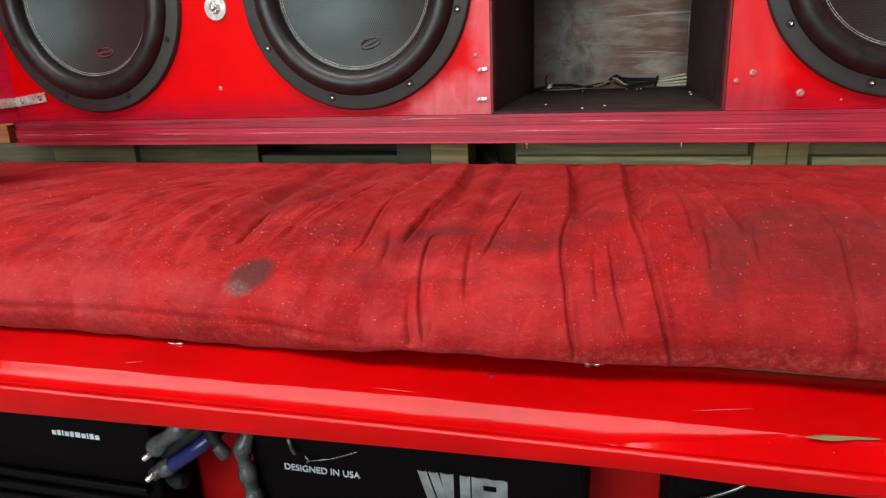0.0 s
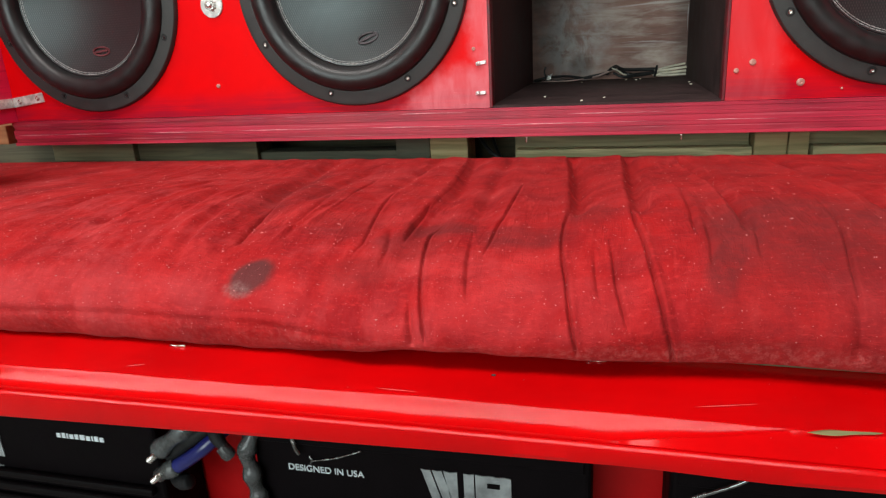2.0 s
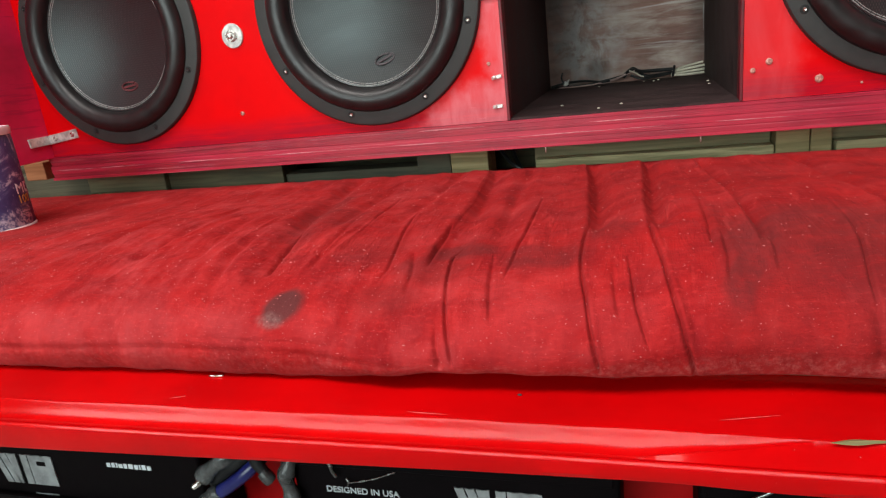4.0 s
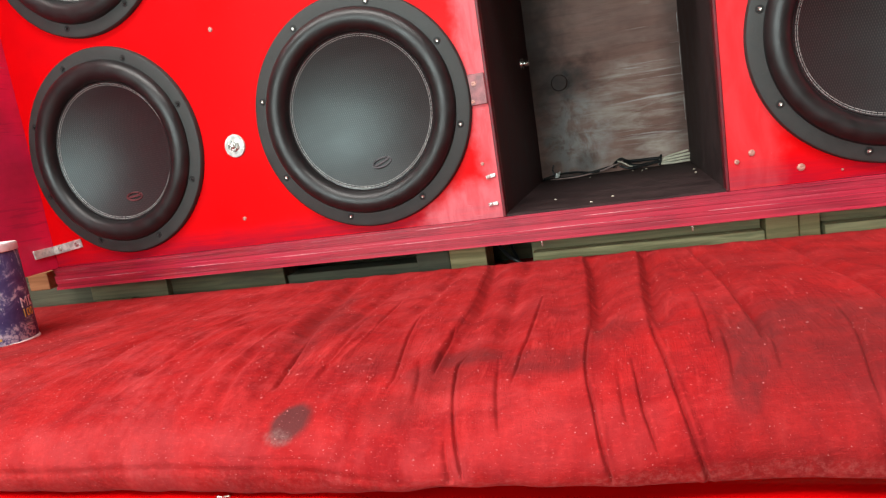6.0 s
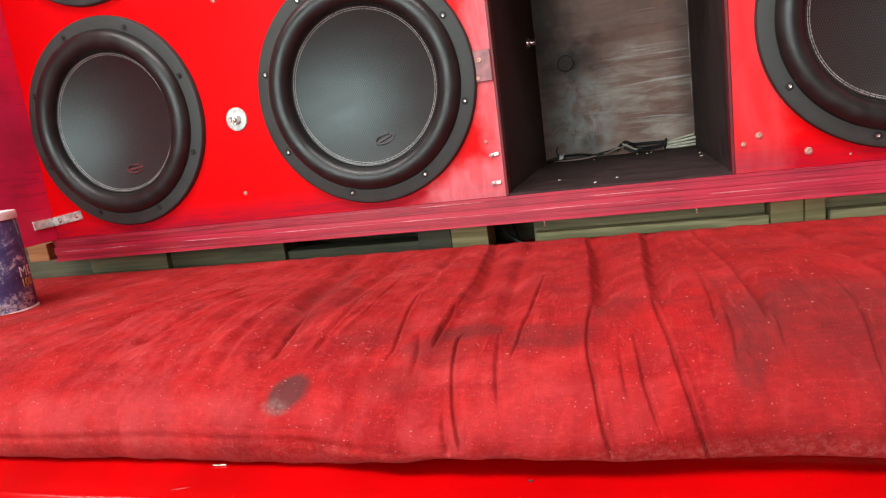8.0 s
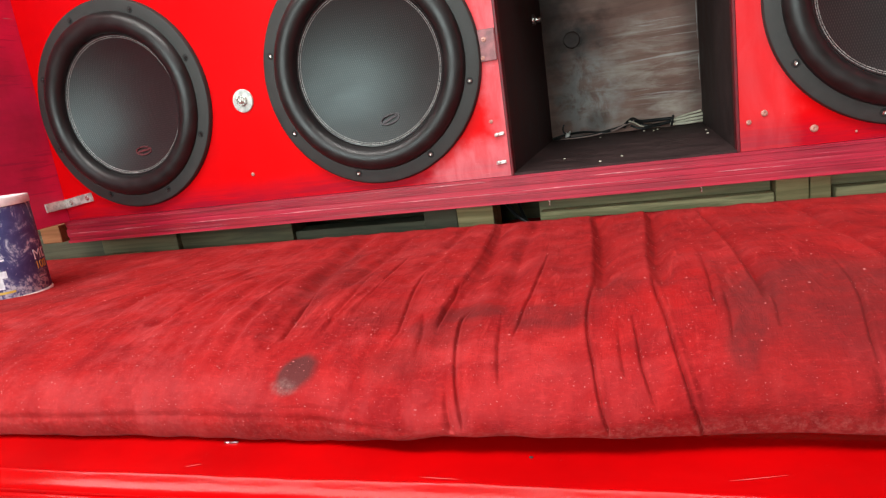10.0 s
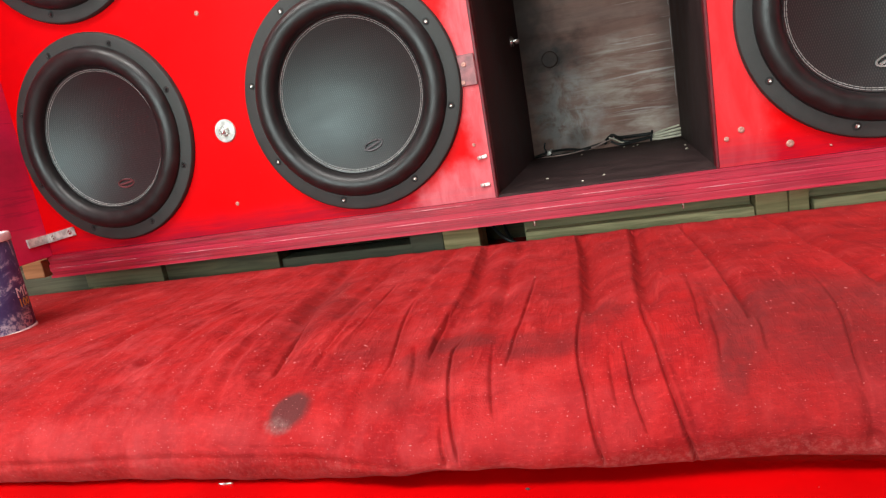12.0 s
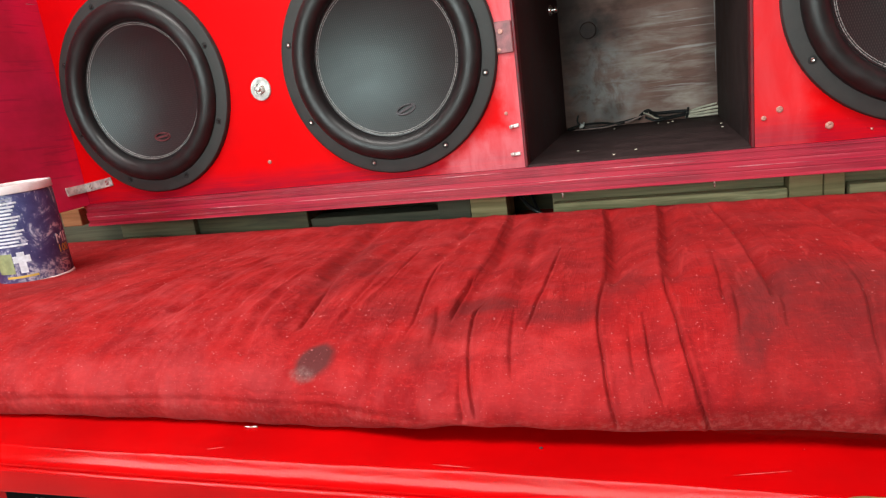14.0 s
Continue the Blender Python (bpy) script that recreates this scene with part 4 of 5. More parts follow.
def pad_base(xs):
    y, z, s = pad_profile()
    X, Y = np.meshgrid(xs, y, indexing="ij")
    Z, S = np.repeat(z[None], len(xs), 0), np.repeat(s[None], len(xs), 0)
    front = 1 - hump(Y, -0.53, -0.44)
    crown = hump(-Y, 0.05, 0.33)
    top = hump(Z, -0.094, -0.082)
    foot = 1 - hump(Z, -0.090, -0.070)
    Z = Z + top * crown * (0.005 * hump(X, 0.32, 0.40) - 0.003 * hump(X, 0.14, 0.20) * (1 - hump(X, 0.30, 0.34)) - 0.012 * hump(-X, 0.12, 0.46))
    low = foot * hump(-Y, 0.40, 0.50)
    Z = np.maximum(Z + low * (0.0088 * hump(X, 0.15, 0.25) - 0.0060), -0.0993)
    Y = Y + front * (0.009 * hump(X, 0.33, 0.44) - 0.004 * hump(X, 0.12, 0.22) + 0.001) + low * 0.002 * (1 - hump(X, 0.15, 0.24))
    return X, Y, Z, S, front, top


def cushion():
    """The pad as a fine sheet over its section, with folds pressed into the cloth; the sheet's own coordinates are x and the length along the section."""
    xs = np.concatenate([np.linspace(-1.0, -0.62, 30, endpoint=False), np.linspace(-0.62, 0.09, 620, endpoint=False), np.linspace(0.09, 0.56, 880, endpoint=False), np.linspace(0.56, 0.72, 130, endpoint=False), np.linspace(0.72, 1.2, 35)])
    X, Y, Z, S, front, top = pad_base(xs)
    low, cut_in = np.zeros_like(X), np.zeros_like(X)
    y, z, s = pad_profile()
    way = np.gradient(np.stack([y, z], 1), axis=0)
    way /= np.hypot(way[:, 0], way[:, 1])[:, None]
    out_y, out_z = np.repeat(way[None, :, 1], len(xs), 0), np.repeat(-way[None, :, 0], len(xs), 0)

    def crease(pts, depth, width, lip=0.2, ends=(0.2, 0.2), slack=0.5, tail=0.0):
        """Press a fold along a smooth line. slack: the cloth sinks softly towards it on both sides; tail: it hangs over and drops on the +x side only."""
        p = np.array(pts, float)
        t, tt = np.linspace(0, 1, len(p)), np.linspace(0, 1, 72)
        q = np.stack([np.interp(tt, t, p[:, 0]), np.interp(tt, t, p[:, 1])], 1)
        for _ in range(14):
            q[1:-1] = 0.5 * q[1:-1] + 0.25 * (q[:-2] + q[2:])
        reach = max(width * 26, tail * 4)
        box = (X > q[:, 0].min() - reach) & (X < q[:, 0].max() + reach) & (S > q[:, 1].min() - reach) & (S < q[:, 1].max() + reach)
        bx, bs = X[box], S[box]
        near, at, side = np.full(bx.shape, 1e9), np.zeros(bx.shape), np.zeros(bx.shape)
        for k in range(len(q) - 1):
            d = q[k + 1] - q[k]
            u = np.clip(((bx - q[k, 0]) * d[0] + (bs - q[k, 1]) * d[1]) / (d @ d), 0, 1)
            ex, es = bx - q[k, 0] - u * d[0], bs - q[k, 1] - u * d[1]
            dist = np.hypot(ex, es)
            m = dist < near
            near[m], at[m], side[m] = dist[m], (k + u[m]) / (len(q) - 1), -np.sign(d[0] * es - d[1] * ex)[m]
        env = hump(at, 0, ends[0]) * hump(1 - at, 0, ends[1])
        notch = np.exp(-((near / width) ** 2))
        if tail:
            drop = near / (0.55 * tail)
            notch = np.where(side > 0, 0.25 * notch + drop * np.exp(1 - drop), 0.25 * notch)
            swell = lip * np.exp(-(((near - width * 2.0) / (width * 3.0)) ** 2)) * (side <= 0)
        else:
            notch = notch + slack * np.exp(-near / (0.007))
            swell = lip * np.exp(-(((near - width * 3.0) / (width * 2.2)) ** 2))
        cut_in[box] += (0.82 if width < 0.001 else 1.0) * depth * env * (swell - notch)

    # two long folds from back to front, overhanging at the back
    line_a = [(0.299, 0.050), (0.313, 0.194), (0.324, 0.365), (0.329, 0.451), (0.328, 0.499), (0.328, 0.527), (0.331, 0.557), (0.335, 0.579), (0.337, 0.596), (0.339, 0.608), (0.341, 0.620), (0.343, 0.632)]
    line_b = [(0.370, 0.050), (0.372, 0.202), (0.370, 0.383), (0.372, 0.455), (0.374, 0.504), (0.379, 0.540), (0.381, 0.565), (0.384, 0.589), (0.387, 0.603), (0.389, 0.614), (0.392, 0.627), (0.395, 0.640)]
    crease(line_a[3:], 0.0035, 0.0009, 0.30, (0.12, 0.03), 0.24)
    crease(line_a[:5], 0.0074, 0.0018, 0.20, (0.02, 0.30), tail=0.014)
    crease([(x + 0.008, q) for x, q in line_a[:5]], 0.0046, 0.0062, 0.2, (0.02, 0.45), 0)
    crease([(x + 0.008, q) for x, q in line_b[:5]], 0.0044, 0.0062, 0.2, (0.02, 0.45), 0)
    crease([(0.177, 0.050), (0.197, 0.215), (0.218, 0.357), (0.226, 0.450)], 0.0040, 0.0070, 0.2, (0.05, 0.4), 0)
    crease(line_b[3:], 0.0037, 0.0009, 0.30, (0.12, 0.03), 0.24)
    crease(line_b[:5], 0.0070, 0.0018, 0.20, (0.02, 0.30), tail=0.013)
    # shorter sharp folds
    crease([(0.241, 0.482), (0.236, 0.512), (0.239, 0.535), (0.243, 0.557), (0.247, 0.575), (0.251, 0.594), (0.255, 0.610), (0.257, 0.624)], 0.0034, 0.0009, 0.30, (0.20, 0.10), 0.24)
    crease([(0.243, 0.585), (0.246, 0.606), (0.247, 0.614), (0.248, 0.628)], 0.0026, 0.0018, 0.2, (0.4, 0.15), 0.3)
    crease([(0.169, 0.050), (0.189, 0.215), (0.210, 0.357), (0.217, 0.444), (0.218, 0.496), (0.222, 0.532)], 0.0056, 0.0020, 0.20, (0.05, 0.30), tail=0.018)
    crease([(0.214, 0.425), (0.217, 0.460), (0.218, 0.496), (0.222, 0.535)], 0.0030, 0.0010, 0.2, (0.3, 0.25), 0.3)
    crease([(0.274, 0.285), (0.281, 0.399), (0.283, 0.461), (0.281, 0.501), (0.281, 0.529), (0.280, 0.560)], 0.0030, 0.0009, 0.30, (0.25, 0.3), 0.24)
    crease([(0.228, 0.050), (0.237, 0.221), (0.254, 0.377), (0.262, 0.469), (0.266, 0.520)], 0.0054, 0.0080, 0.35, (0.05, 0.40), 0)
    crease([(0.266, 0.505), (0.272, 0.554), (0.276, 0.577), (0.280, 0.600)], 0.0019, 0.0014, 0.2, (0.3, 0.3), 0.4)
    crease([(0.128, 0.050), (0.141, 0.221), (0.150, 0.319), (0.159, 0.406), (0.166, 0.450)], 0.0042, 0.0075, 0.35, (0.05, 0.35), 0)
    crease([(0.160, 0.325), (0.176, 0.439), (0.185, 0.490), (0.192, 0.530), (0.192, 0.560)], 0.0022, 0.0009, 0.24, (0.3, 0.45), 0.34)
    crease([(0.106, 0.240), (0.129, 0.360), (0.141, 0.433), (0.145, 0.485)], 0.0013, 0.0009, 0.24, (0.3, 0.35), 0.34)
    crease([(0.202, 0.495), (0.213, 0.537), (0.219, 0.575)], 0.0016, 0.0020, 0.5, (0.35, 0.35), 0.2)
    crease([(-0.016, 0.050), (-0.007, 0.161), (0.036, 0.327), (0.075, 0.442), (0.089, 0.490), (0.097, 0.529), (0.103, 0.557), (0.108, 0.590)], 0.0058, 0.0100, 0.35, (0.10, 0.4), 0)
    crease([(0.059, 0.372), (0.088, 0.473), (0.096, 0.518), (0.101, 0.552)], 0.0032, 0.0018, 0.35, (0.4, 0.25), 0.3)
    crease([(0.112, 0.370), (0.129, 0.475), (0.134, 0.520), (0.137, 0.560)], 0.0014, 0.0022, 0.35, (0.35, 0.35), 0.4)
    crease([(0.060, 0.110), (0.080, 0.267), (0.104, 0.399), (0.114, 0.465)], 0.0030, 0.0065, 0.4, (0.2, 0.35), 0)
    crease([(-0.030, 0.310), (0.015, 0.464), (0.021, 0.520), (0.025, 0.565)], 0.0024, 0.0058, 0.5, (0.3, 0.4), 0)
    crease([(0.049, 0.445), (0.056, 0.499), (0.063, 0.544), (0.074, 0.580), (0.078, 0.605)], 0.0022, 0.0046, 0.5, (0.3, 0.35), 0)
    crease([(-0.066, 0.345), (-0.042, 0.456), (-0.038, 0.512), (-0.036, 0.560)], 0.0031, 0.0060, 0.5, (0.3, 0.4), 0)
    crease([(-0.142, 0.320), (-0.125, 0.439), (-0.104, 0.515)], 0.0034, 0.0065, 0.5, (0.3, 0.35), 0)
    crease([(-0.010, 0.250), (0.036, 0.424), (0.045, 0.495)], 0.0023, 0.0056, 0.5, (0.3, 0.4), 0)
    # raised crests of slack cloth
    for crest in ([(-0.034, 0.520), (-0.027, 0.465), (-0.027, 0.396), (-0.023, 0.330)], [(0.045, 0.550), (0.048, 0.496), (0.033, 0.413), (0.020, 0.370)], [(0.139, 0.545), (0.143, 0.473), (0.137, 0.365)],
                  [(0.128, 0.560), (0.134, 0.506), (0.133, 0.425)], [(-0.041, 0.560), (-0.038, 0.521), (-0.020, 0.480)], [(-0.073, 0.440), (-0.069, 0.357), (-0.090, 0.255)]):
        crease(crest, -0.0017, 0.0026, 0.25, (0.35, 0.35), 0)
    # folds fanning out over the other half
    crease([(0.431, 0.060), (0.437, 0.166), (0.439, 0.289), (0.436, 0.405), (0.437, 0.467), (0.439, 0.501), (0.437, 0.528)], 0.0076, 0.0016, 0.25, (0.08, 0.25), tail=0.007)
    crease([(0.447, 0.480), (0.445, 0.529), (0.442, 0.565)], 0.0018, 0.0014, 0.3, (0.35, 0.35), 0.4)
    crease([(0.410, 0.400), (0.411, 0.470), (0.410, 0.510), (0.410, 0.535)], 0.0022, 0.0014, 0.3, (0.35, 0.3), 0.4)
    crease([(0.417, 0.495), (0.417, 0.546), (0.414, 0.580)], 0.0020, 0.0015, 0.3, (0.35, 0.35), 0.4)
    crease([(0.530, 0.050), (0.538, 0.196), (0.529, 0.338), (0.525, 0.425), (0.525, 0.495)], 0.0084, 0.0020, 0.25, (0.10, 0.2), tail=0.008)
    crease([(0.494, 0.420), (0.494, 0.496), (0.491, 0.526), (0.487, 0.552), (0.484, 0.575), (0.483, 0.600)], 0.0026, 0.0009, 0.30, (0.3, 0.25), 0.24)
    crease([(0.483, 0.585), (0.483, 0.611), (0.484, 0.635)], 0.0024, 0.0034, 0.2, (0.4, 0.2), 0.3)
    crease([(0.357, 0.520), (0.361, 0.560), (0.363, 0.586), (0.366, 0.600), (0.372, 0.625)], 0.0029, 0.0009, 0.24, (0.3, 0.25), 0.34)
    crease([(0.349, 0.540), (0.352, 0.579), (0.355, 0.600)], 0.0017, 0.0015, 0.25, (0.4, 0.35), 0.4)
    crease([(0.388, 0.560), (0.392, 0.596), (0.397, 0.618)], 0.0009, 0.0030, 0.2, (0.4, 0.3), 0.3)
    # the turned hem along the foot of the front
    crease([(-0.60, 0.622), (-0.20, 0.621), (0.05, 0.6175), (0.16, 0.6185), (0.24, 0.624)], 0.0009, 0.0014, 0.5, (0.05, 0.2), 0.15)
    crease([(0.06, 0.610), (0.12, 0.613), (0.20, 0.611)], 0.0010, 0.0014, 0.5, (0.3, 0.3), 0.15)
    # slack cloth between the folds, in bands that run with them
    lean = 0.10 + 0.12 * hump(-X, -0.25, 0.10)
    fold = np.zeros_like(X)
    for k in range(16):
        f, ph = random.uniform(60, 170), random.uniform(0, 6.3)
        fold += np.sin(f * (X - (lean + random.uniform(-0.05, 0.05)) * (S - 0.35)) + ph + 1.4 * np.sin(9 * S + 2.1 * k)) / f * (0.5 + 0.5 * np.sin(11 * S + 5 * X + k))
    low += 0.040 * fold * hump(X, -0.50, 0.0) * (1 - 0.45 * hump(S, 0.54, 0.60))
    fine = np.zeros_like(X)
    for k in range(14):
        f, ph = random.uniform(190, 460), random.uniform(0, 6.3)
        fine += np.sin(f * (X - (lean + random.uniform(-0.06, 0.06)) * (S - 0.35)) + ph + 2.0 * np.sin(11 * S + 1.7 * k)) / f * np.clip(np.sin(15 * S + 8 * X + 2 * k), 0, 1)
    low += 0.060 * fine * hump(X, -0.45, -0.05) * (1 - 0.7 * hump(X, 0.2, 0.4)) * (1 - 0.6 * hump(S, 0.54, 0.60))
    cross = np.zeros_like(X)
    for k in range(10):
        f, ph, a = random.uniform(120, 330), random.uniform(0, 6.3), random.uniform(-0.35, 0.35)
        cross += np.sin(f * (S + a * X) + ph + 1.5 * np.sin(17 * X + k)) / f * np.clip(np.sin(19 * X + 13 * S + 2.3 * k), 0, 1)
    low += 0.045 * cross * hump(S, 0.40, 0.47) * (1 - hump(S, 0.53, 0.58))
    wob = np.zeros_like(X)
    for k in range(26):
        a, f, ph = random.uniform(-0.9, 0.9) + (math.pi / 2 if k % 4 == 0 else 0), random.uniform(14, 75), random.uniform(0, 6.3)
        wob += 0.045 / f * np.sin(f * (X * math.cos(a) + 0.7 * S * math.sin(a)) + ph + 1.3 * np.sin(6 * S + k))
    low += 0.18 * wob * (0.35 + 0.65 * hump(X, -0.5, 0.1)) * hump(S, 0.05, 0.16)
    press = hump(S, 0.03, 0.08) * (1 - hump(S, 0.632, 0.648))
    Z = Z + (low + cut_in) * out_z * press
    Y = Y + (low + cut_in) * out_y * press
    edge = hump(S, 0.58, 0.62)
    Y = Y + edge * (0.0012 * np.sin(19 * X + 0.6) + 0.0008 * np.sin(47 * X))
    j0 = int(np.searchsorted(s, 0.55))
    j1 = int(np.searchsorted(s, 0.648))
    rough = np.array([[noise.noise((x * 85, q * 60, 3.0)) for q in s[j0:j1]] for x in xs[30:1660]])
    Y[30:1660, j0:j1] -= 0.0011 * rough * edge[30:1660, j0:j1]
    Z[30:1660, j0:j1] += 0.0006 * rough * edge[30:1660, j0:j1]
    nx, ny = X.shape
    co = np.stack([X, Y, Z], -1).reshape(-1, 3)
    idx = np.arange(nx * ny).reshape(nx, ny)
    quads = np.stack([idx[:-1, :-1], idx[:-1, 1:], idx[1:, 1:], idx[1:, :-1]], -1).reshape(-1, 4)
    me = bpy.data.meshes.new("seat_cushion")
    me.from_pydata(co.tolist(), [], quads.tolist() + [idx[0, ::-1].tolist(), idx[-1].tolist()])
    me.update()
    flat = np.stack([X, S], -1).reshape(-1, 2)
    corner = np.zeros(len(me.loops), dtype=np.int32)
    me.loops.foreach_get("vertex_index", corner)
    me.uv_layers.new(name="cloth").data.foreach_set("uv", flat[corner].astype(np.float32).ravel())
    if me.polygons[len(quads) // 2].normal.z < 0:
        me.flip_normals()
    me.polygons.foreach_set("use_smooth", [True] * len(me.polygons))
    return me, X, Y, Z, S


me, CX, CY, CZ, CS = cushion()
pad = part("seat_cushion", me, "velour")
tagged(pad, "worn creased red velour seat cushion with a dark round stain", "cushion")


def lint():
    bm_verts, bm_faces = [], []
    rng = np.random.default_rng(5)
    run = CS[0]
    for k in range(6400):
        i = int(np.searchsorted(CX[:, 0], rng.uniform(-0.60, 0.71) if k % 4 else rng.uniform(0.10, 0.56) if k % 8 else rng.uniform(-0.25, 0.20)))
        j = int(np.searchsorted(run, 0.08 + 0.55 * rng.random() ** 0.75 if k % 3 else rng.uniform(0.50, 0.63)))
        if (CX[i, j] > 0.40 and k % 6 < 1) or (CX[i, j] > 0.20 and k % 7 < 1):
            continue
        p = np.array((CX[i, j], CY[i, j], CZ[i, j] + 0.0004))
        s = 0.00012 + 0.00036 * rng.random() ** 4
        long = s * (1 + 2.5 * rng.random() ** 4)
        a = rng.random() * 6.3
        u, v = np.array((math.cos(a), math.sin(a), 0.1)) * long, np.array((-math.sin(a), math.cos(a), 0)) * s
        w = np.array((0, 0, s))
        base = len(bm_verts)
        bm_verts.extend((p + q).tolist() for q in (u, -u, v, -v, w, -w))
        bm_faces.extend([base + q for q in f] for f in ((0, 2, 4), (2, 1, 4), (1, 3, 4), (3, 0, 4), (2, 0, 5), (1, 2, 5), (3, 1, 5), (0, 3, 5)))
    me = bpy.data.meshes.new("lint")
    me.from_pydata(bm_verts, [], bm_faces)
    return me


tagged(part("lint", lint(), "lint"), "pale specks of lint and crumbs scattered over the cushion", "lint", kind="stuff")

# board under the cushion, in the olive that has shade painted in
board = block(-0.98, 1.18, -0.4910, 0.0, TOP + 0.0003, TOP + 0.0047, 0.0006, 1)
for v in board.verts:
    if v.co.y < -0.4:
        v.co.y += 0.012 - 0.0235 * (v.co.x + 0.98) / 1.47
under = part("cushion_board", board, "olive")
tagged(under, "thin green-tinged board lying under the cushion, shade painted in", "board")

crown = tube([(-0.0062, 0, -0.0026), (-0.0057, -0.0008, 0), (-0.0030, -0.0012, 0.0004), (-0.0010, -0.0006, -0.0006)], 0.0008, 8, 6)
crown_end = mesh_from(tube([(0.0004, -0.0006, -0.0004), (0.0025, -0.0010, 0.0004), (0.0050, -0.0006, 0.0002), (0.0058, 0, -0.0024)], 0.0008, 8, 6), "staple_end")
crown.from_mesh(crown_end)
STAPLE = mesh_from(crown, "staple", 80)
for x, y, a in ((0.0800, -0.5262, 2), (0.3525, -0.5088, 4)):
    st = part("staple", STAPLE, "steel")
    st.matrix_world = pose(x, y, TOP + 0.0008, 20, 0, a) @ Matrix.Diagonal((0.9, 0.8, 0.7, 1))
    tagged(st, "small bent bright staple at the foot of the cushion", "staple", "staples along the cushion")

# ---- amplifiers under the ledge ----
AY, AZ = -0.5005, -0.143


def amplifier(x0, x1):
    """A flat finned amplifier screwed to the apron, face outwards."""
    amp = empty("amplifier", (x0, AY, AZ - 0.30), "black finned car amplifier screwed to the red apron", "amplifier", "amplifiers under the bench")
    w, d, h = x1 - x0, 0.044, 0.30
    part("body", block(0, w, -d, 0, 0, h, 0.0035, 3), "amp", amp)
    part("top_trim", block(0.004, w - 0.004, -d - 0.0016, -d - 0.0001, h - 0.010, h - 0.002, 0.0006, 1), "amp", amp)
    for k in range(11):
        z = h - 0.060 - 0.0115 * k
        part("fin", block(0.006, w - 0.006, -d - 0.006, -d - 0.0002, z - 0.0030, z + 0.0030, 0.0018, 2), "amp_fin", amp)
    return amp, w, d, h


def bars(parent, x, z, widths, height, y, material):
    """Unreadable print as a row of short bars."""
    for k, wd in enumerate(widths):
        b = part("print_bar", block(x, x + wd, y - 0.0006, y - 0.0001, z, z + height * (1.0 if k % 3 else 0.86)), material, parent)
        x += wd + height * 0.28


def emblem(parent, x, z, size, y):
    """A plain silver mark: slanted bars and upright blocks with notched tops; z is its top."""
    for a, b, lean in ((0.0, 0.105, 0.15), (0.125, 0.235, 0.15), (0.255, 0.41, 0.10), (0.48, 0.595, 0.0), (0.61, 1.0, 0.0)):
        n = max(2, round((b - a) * 14))
        bm = bmesh.new()
        cols = []
        for i in range(n + 1):
            u = a + (b - a) * i / n
            top = z - size * 0.012 * (1 if i % 2 else 0)
            foot = u + lean * (0.9 if b < 0.25 else 0.9 * (1 - i / n))
            cols.append([bm.verts.new((x + q * size, yy, zz)) for q, yy, zz in ((u, y - 0.0008, top), (foot, y - 0.0008, z - 0.45 * size), (foot, y - 0.0001, z - 0.45 * size), (u, y - 0.0001, top))])
        for p, q in zip(cols, cols[1:]):
            for k in range(4):
                bm.faces.new((p[k], p[(k + 1) % 4], q[(k + 1) % 4], q[k]))
        bm.faces.new(cols[0]), bm.faces.new(cols[-1])
        part("emblem", bm, "silver_print", parent, "plain silver emblem shape")
    part("emblem_slot", block(x + 0.74 * size, x + 0.88 * size, y - 0.0012, y - 0.0009, z - 0.15 * size, z - 0.09 * size), "amp", parent, "dark slot in the emblem")
    bars(parent, x + size * 0.55, z - size * 0.62, [0.007, 0.009, 0.006], 0.0022, y, "silver_print")


amp, w, d, h = amplifier(-0.170, 0.062)
emblem(amp, 0.037, h - 0.0215, 0.060, -d)
bars(amp, 0.150, h - 0.0262, [0.0034, 0.0030, 0.0012, 0.0034, 0.0032, 0.0042, 0.0034, 0.0012, 0.0034, 0.0034], 0.0040, -d, "white_print")
amp, w, d, h = amplifier(0.137, 0.352)
word = part("lettering", letters("DESIGNED IN USA", 0.0064), "white_print", amp, "white printed lettering")
word.matrix_local = pose(0.0500, -d - 0.0003, h - 0.0300)
emblem(amp, 0.1138, h - 0.0184, 0.0551, -d)
amp, w, d, h = amplifier(0.394, 0.625)
emblem(amp, 0.10, h - 0.022, 0.055, -d)

def sleeve(radius, waves):
    """A lumpy shrunk sleeve, rounded at its free end."""
    return lambda t: radius * (1 + 0.16 * math.sin(waves * t)) * math.sqrt(max(0.02, 1 - max(0, (t - 0.80) / 0.20) ** 2))


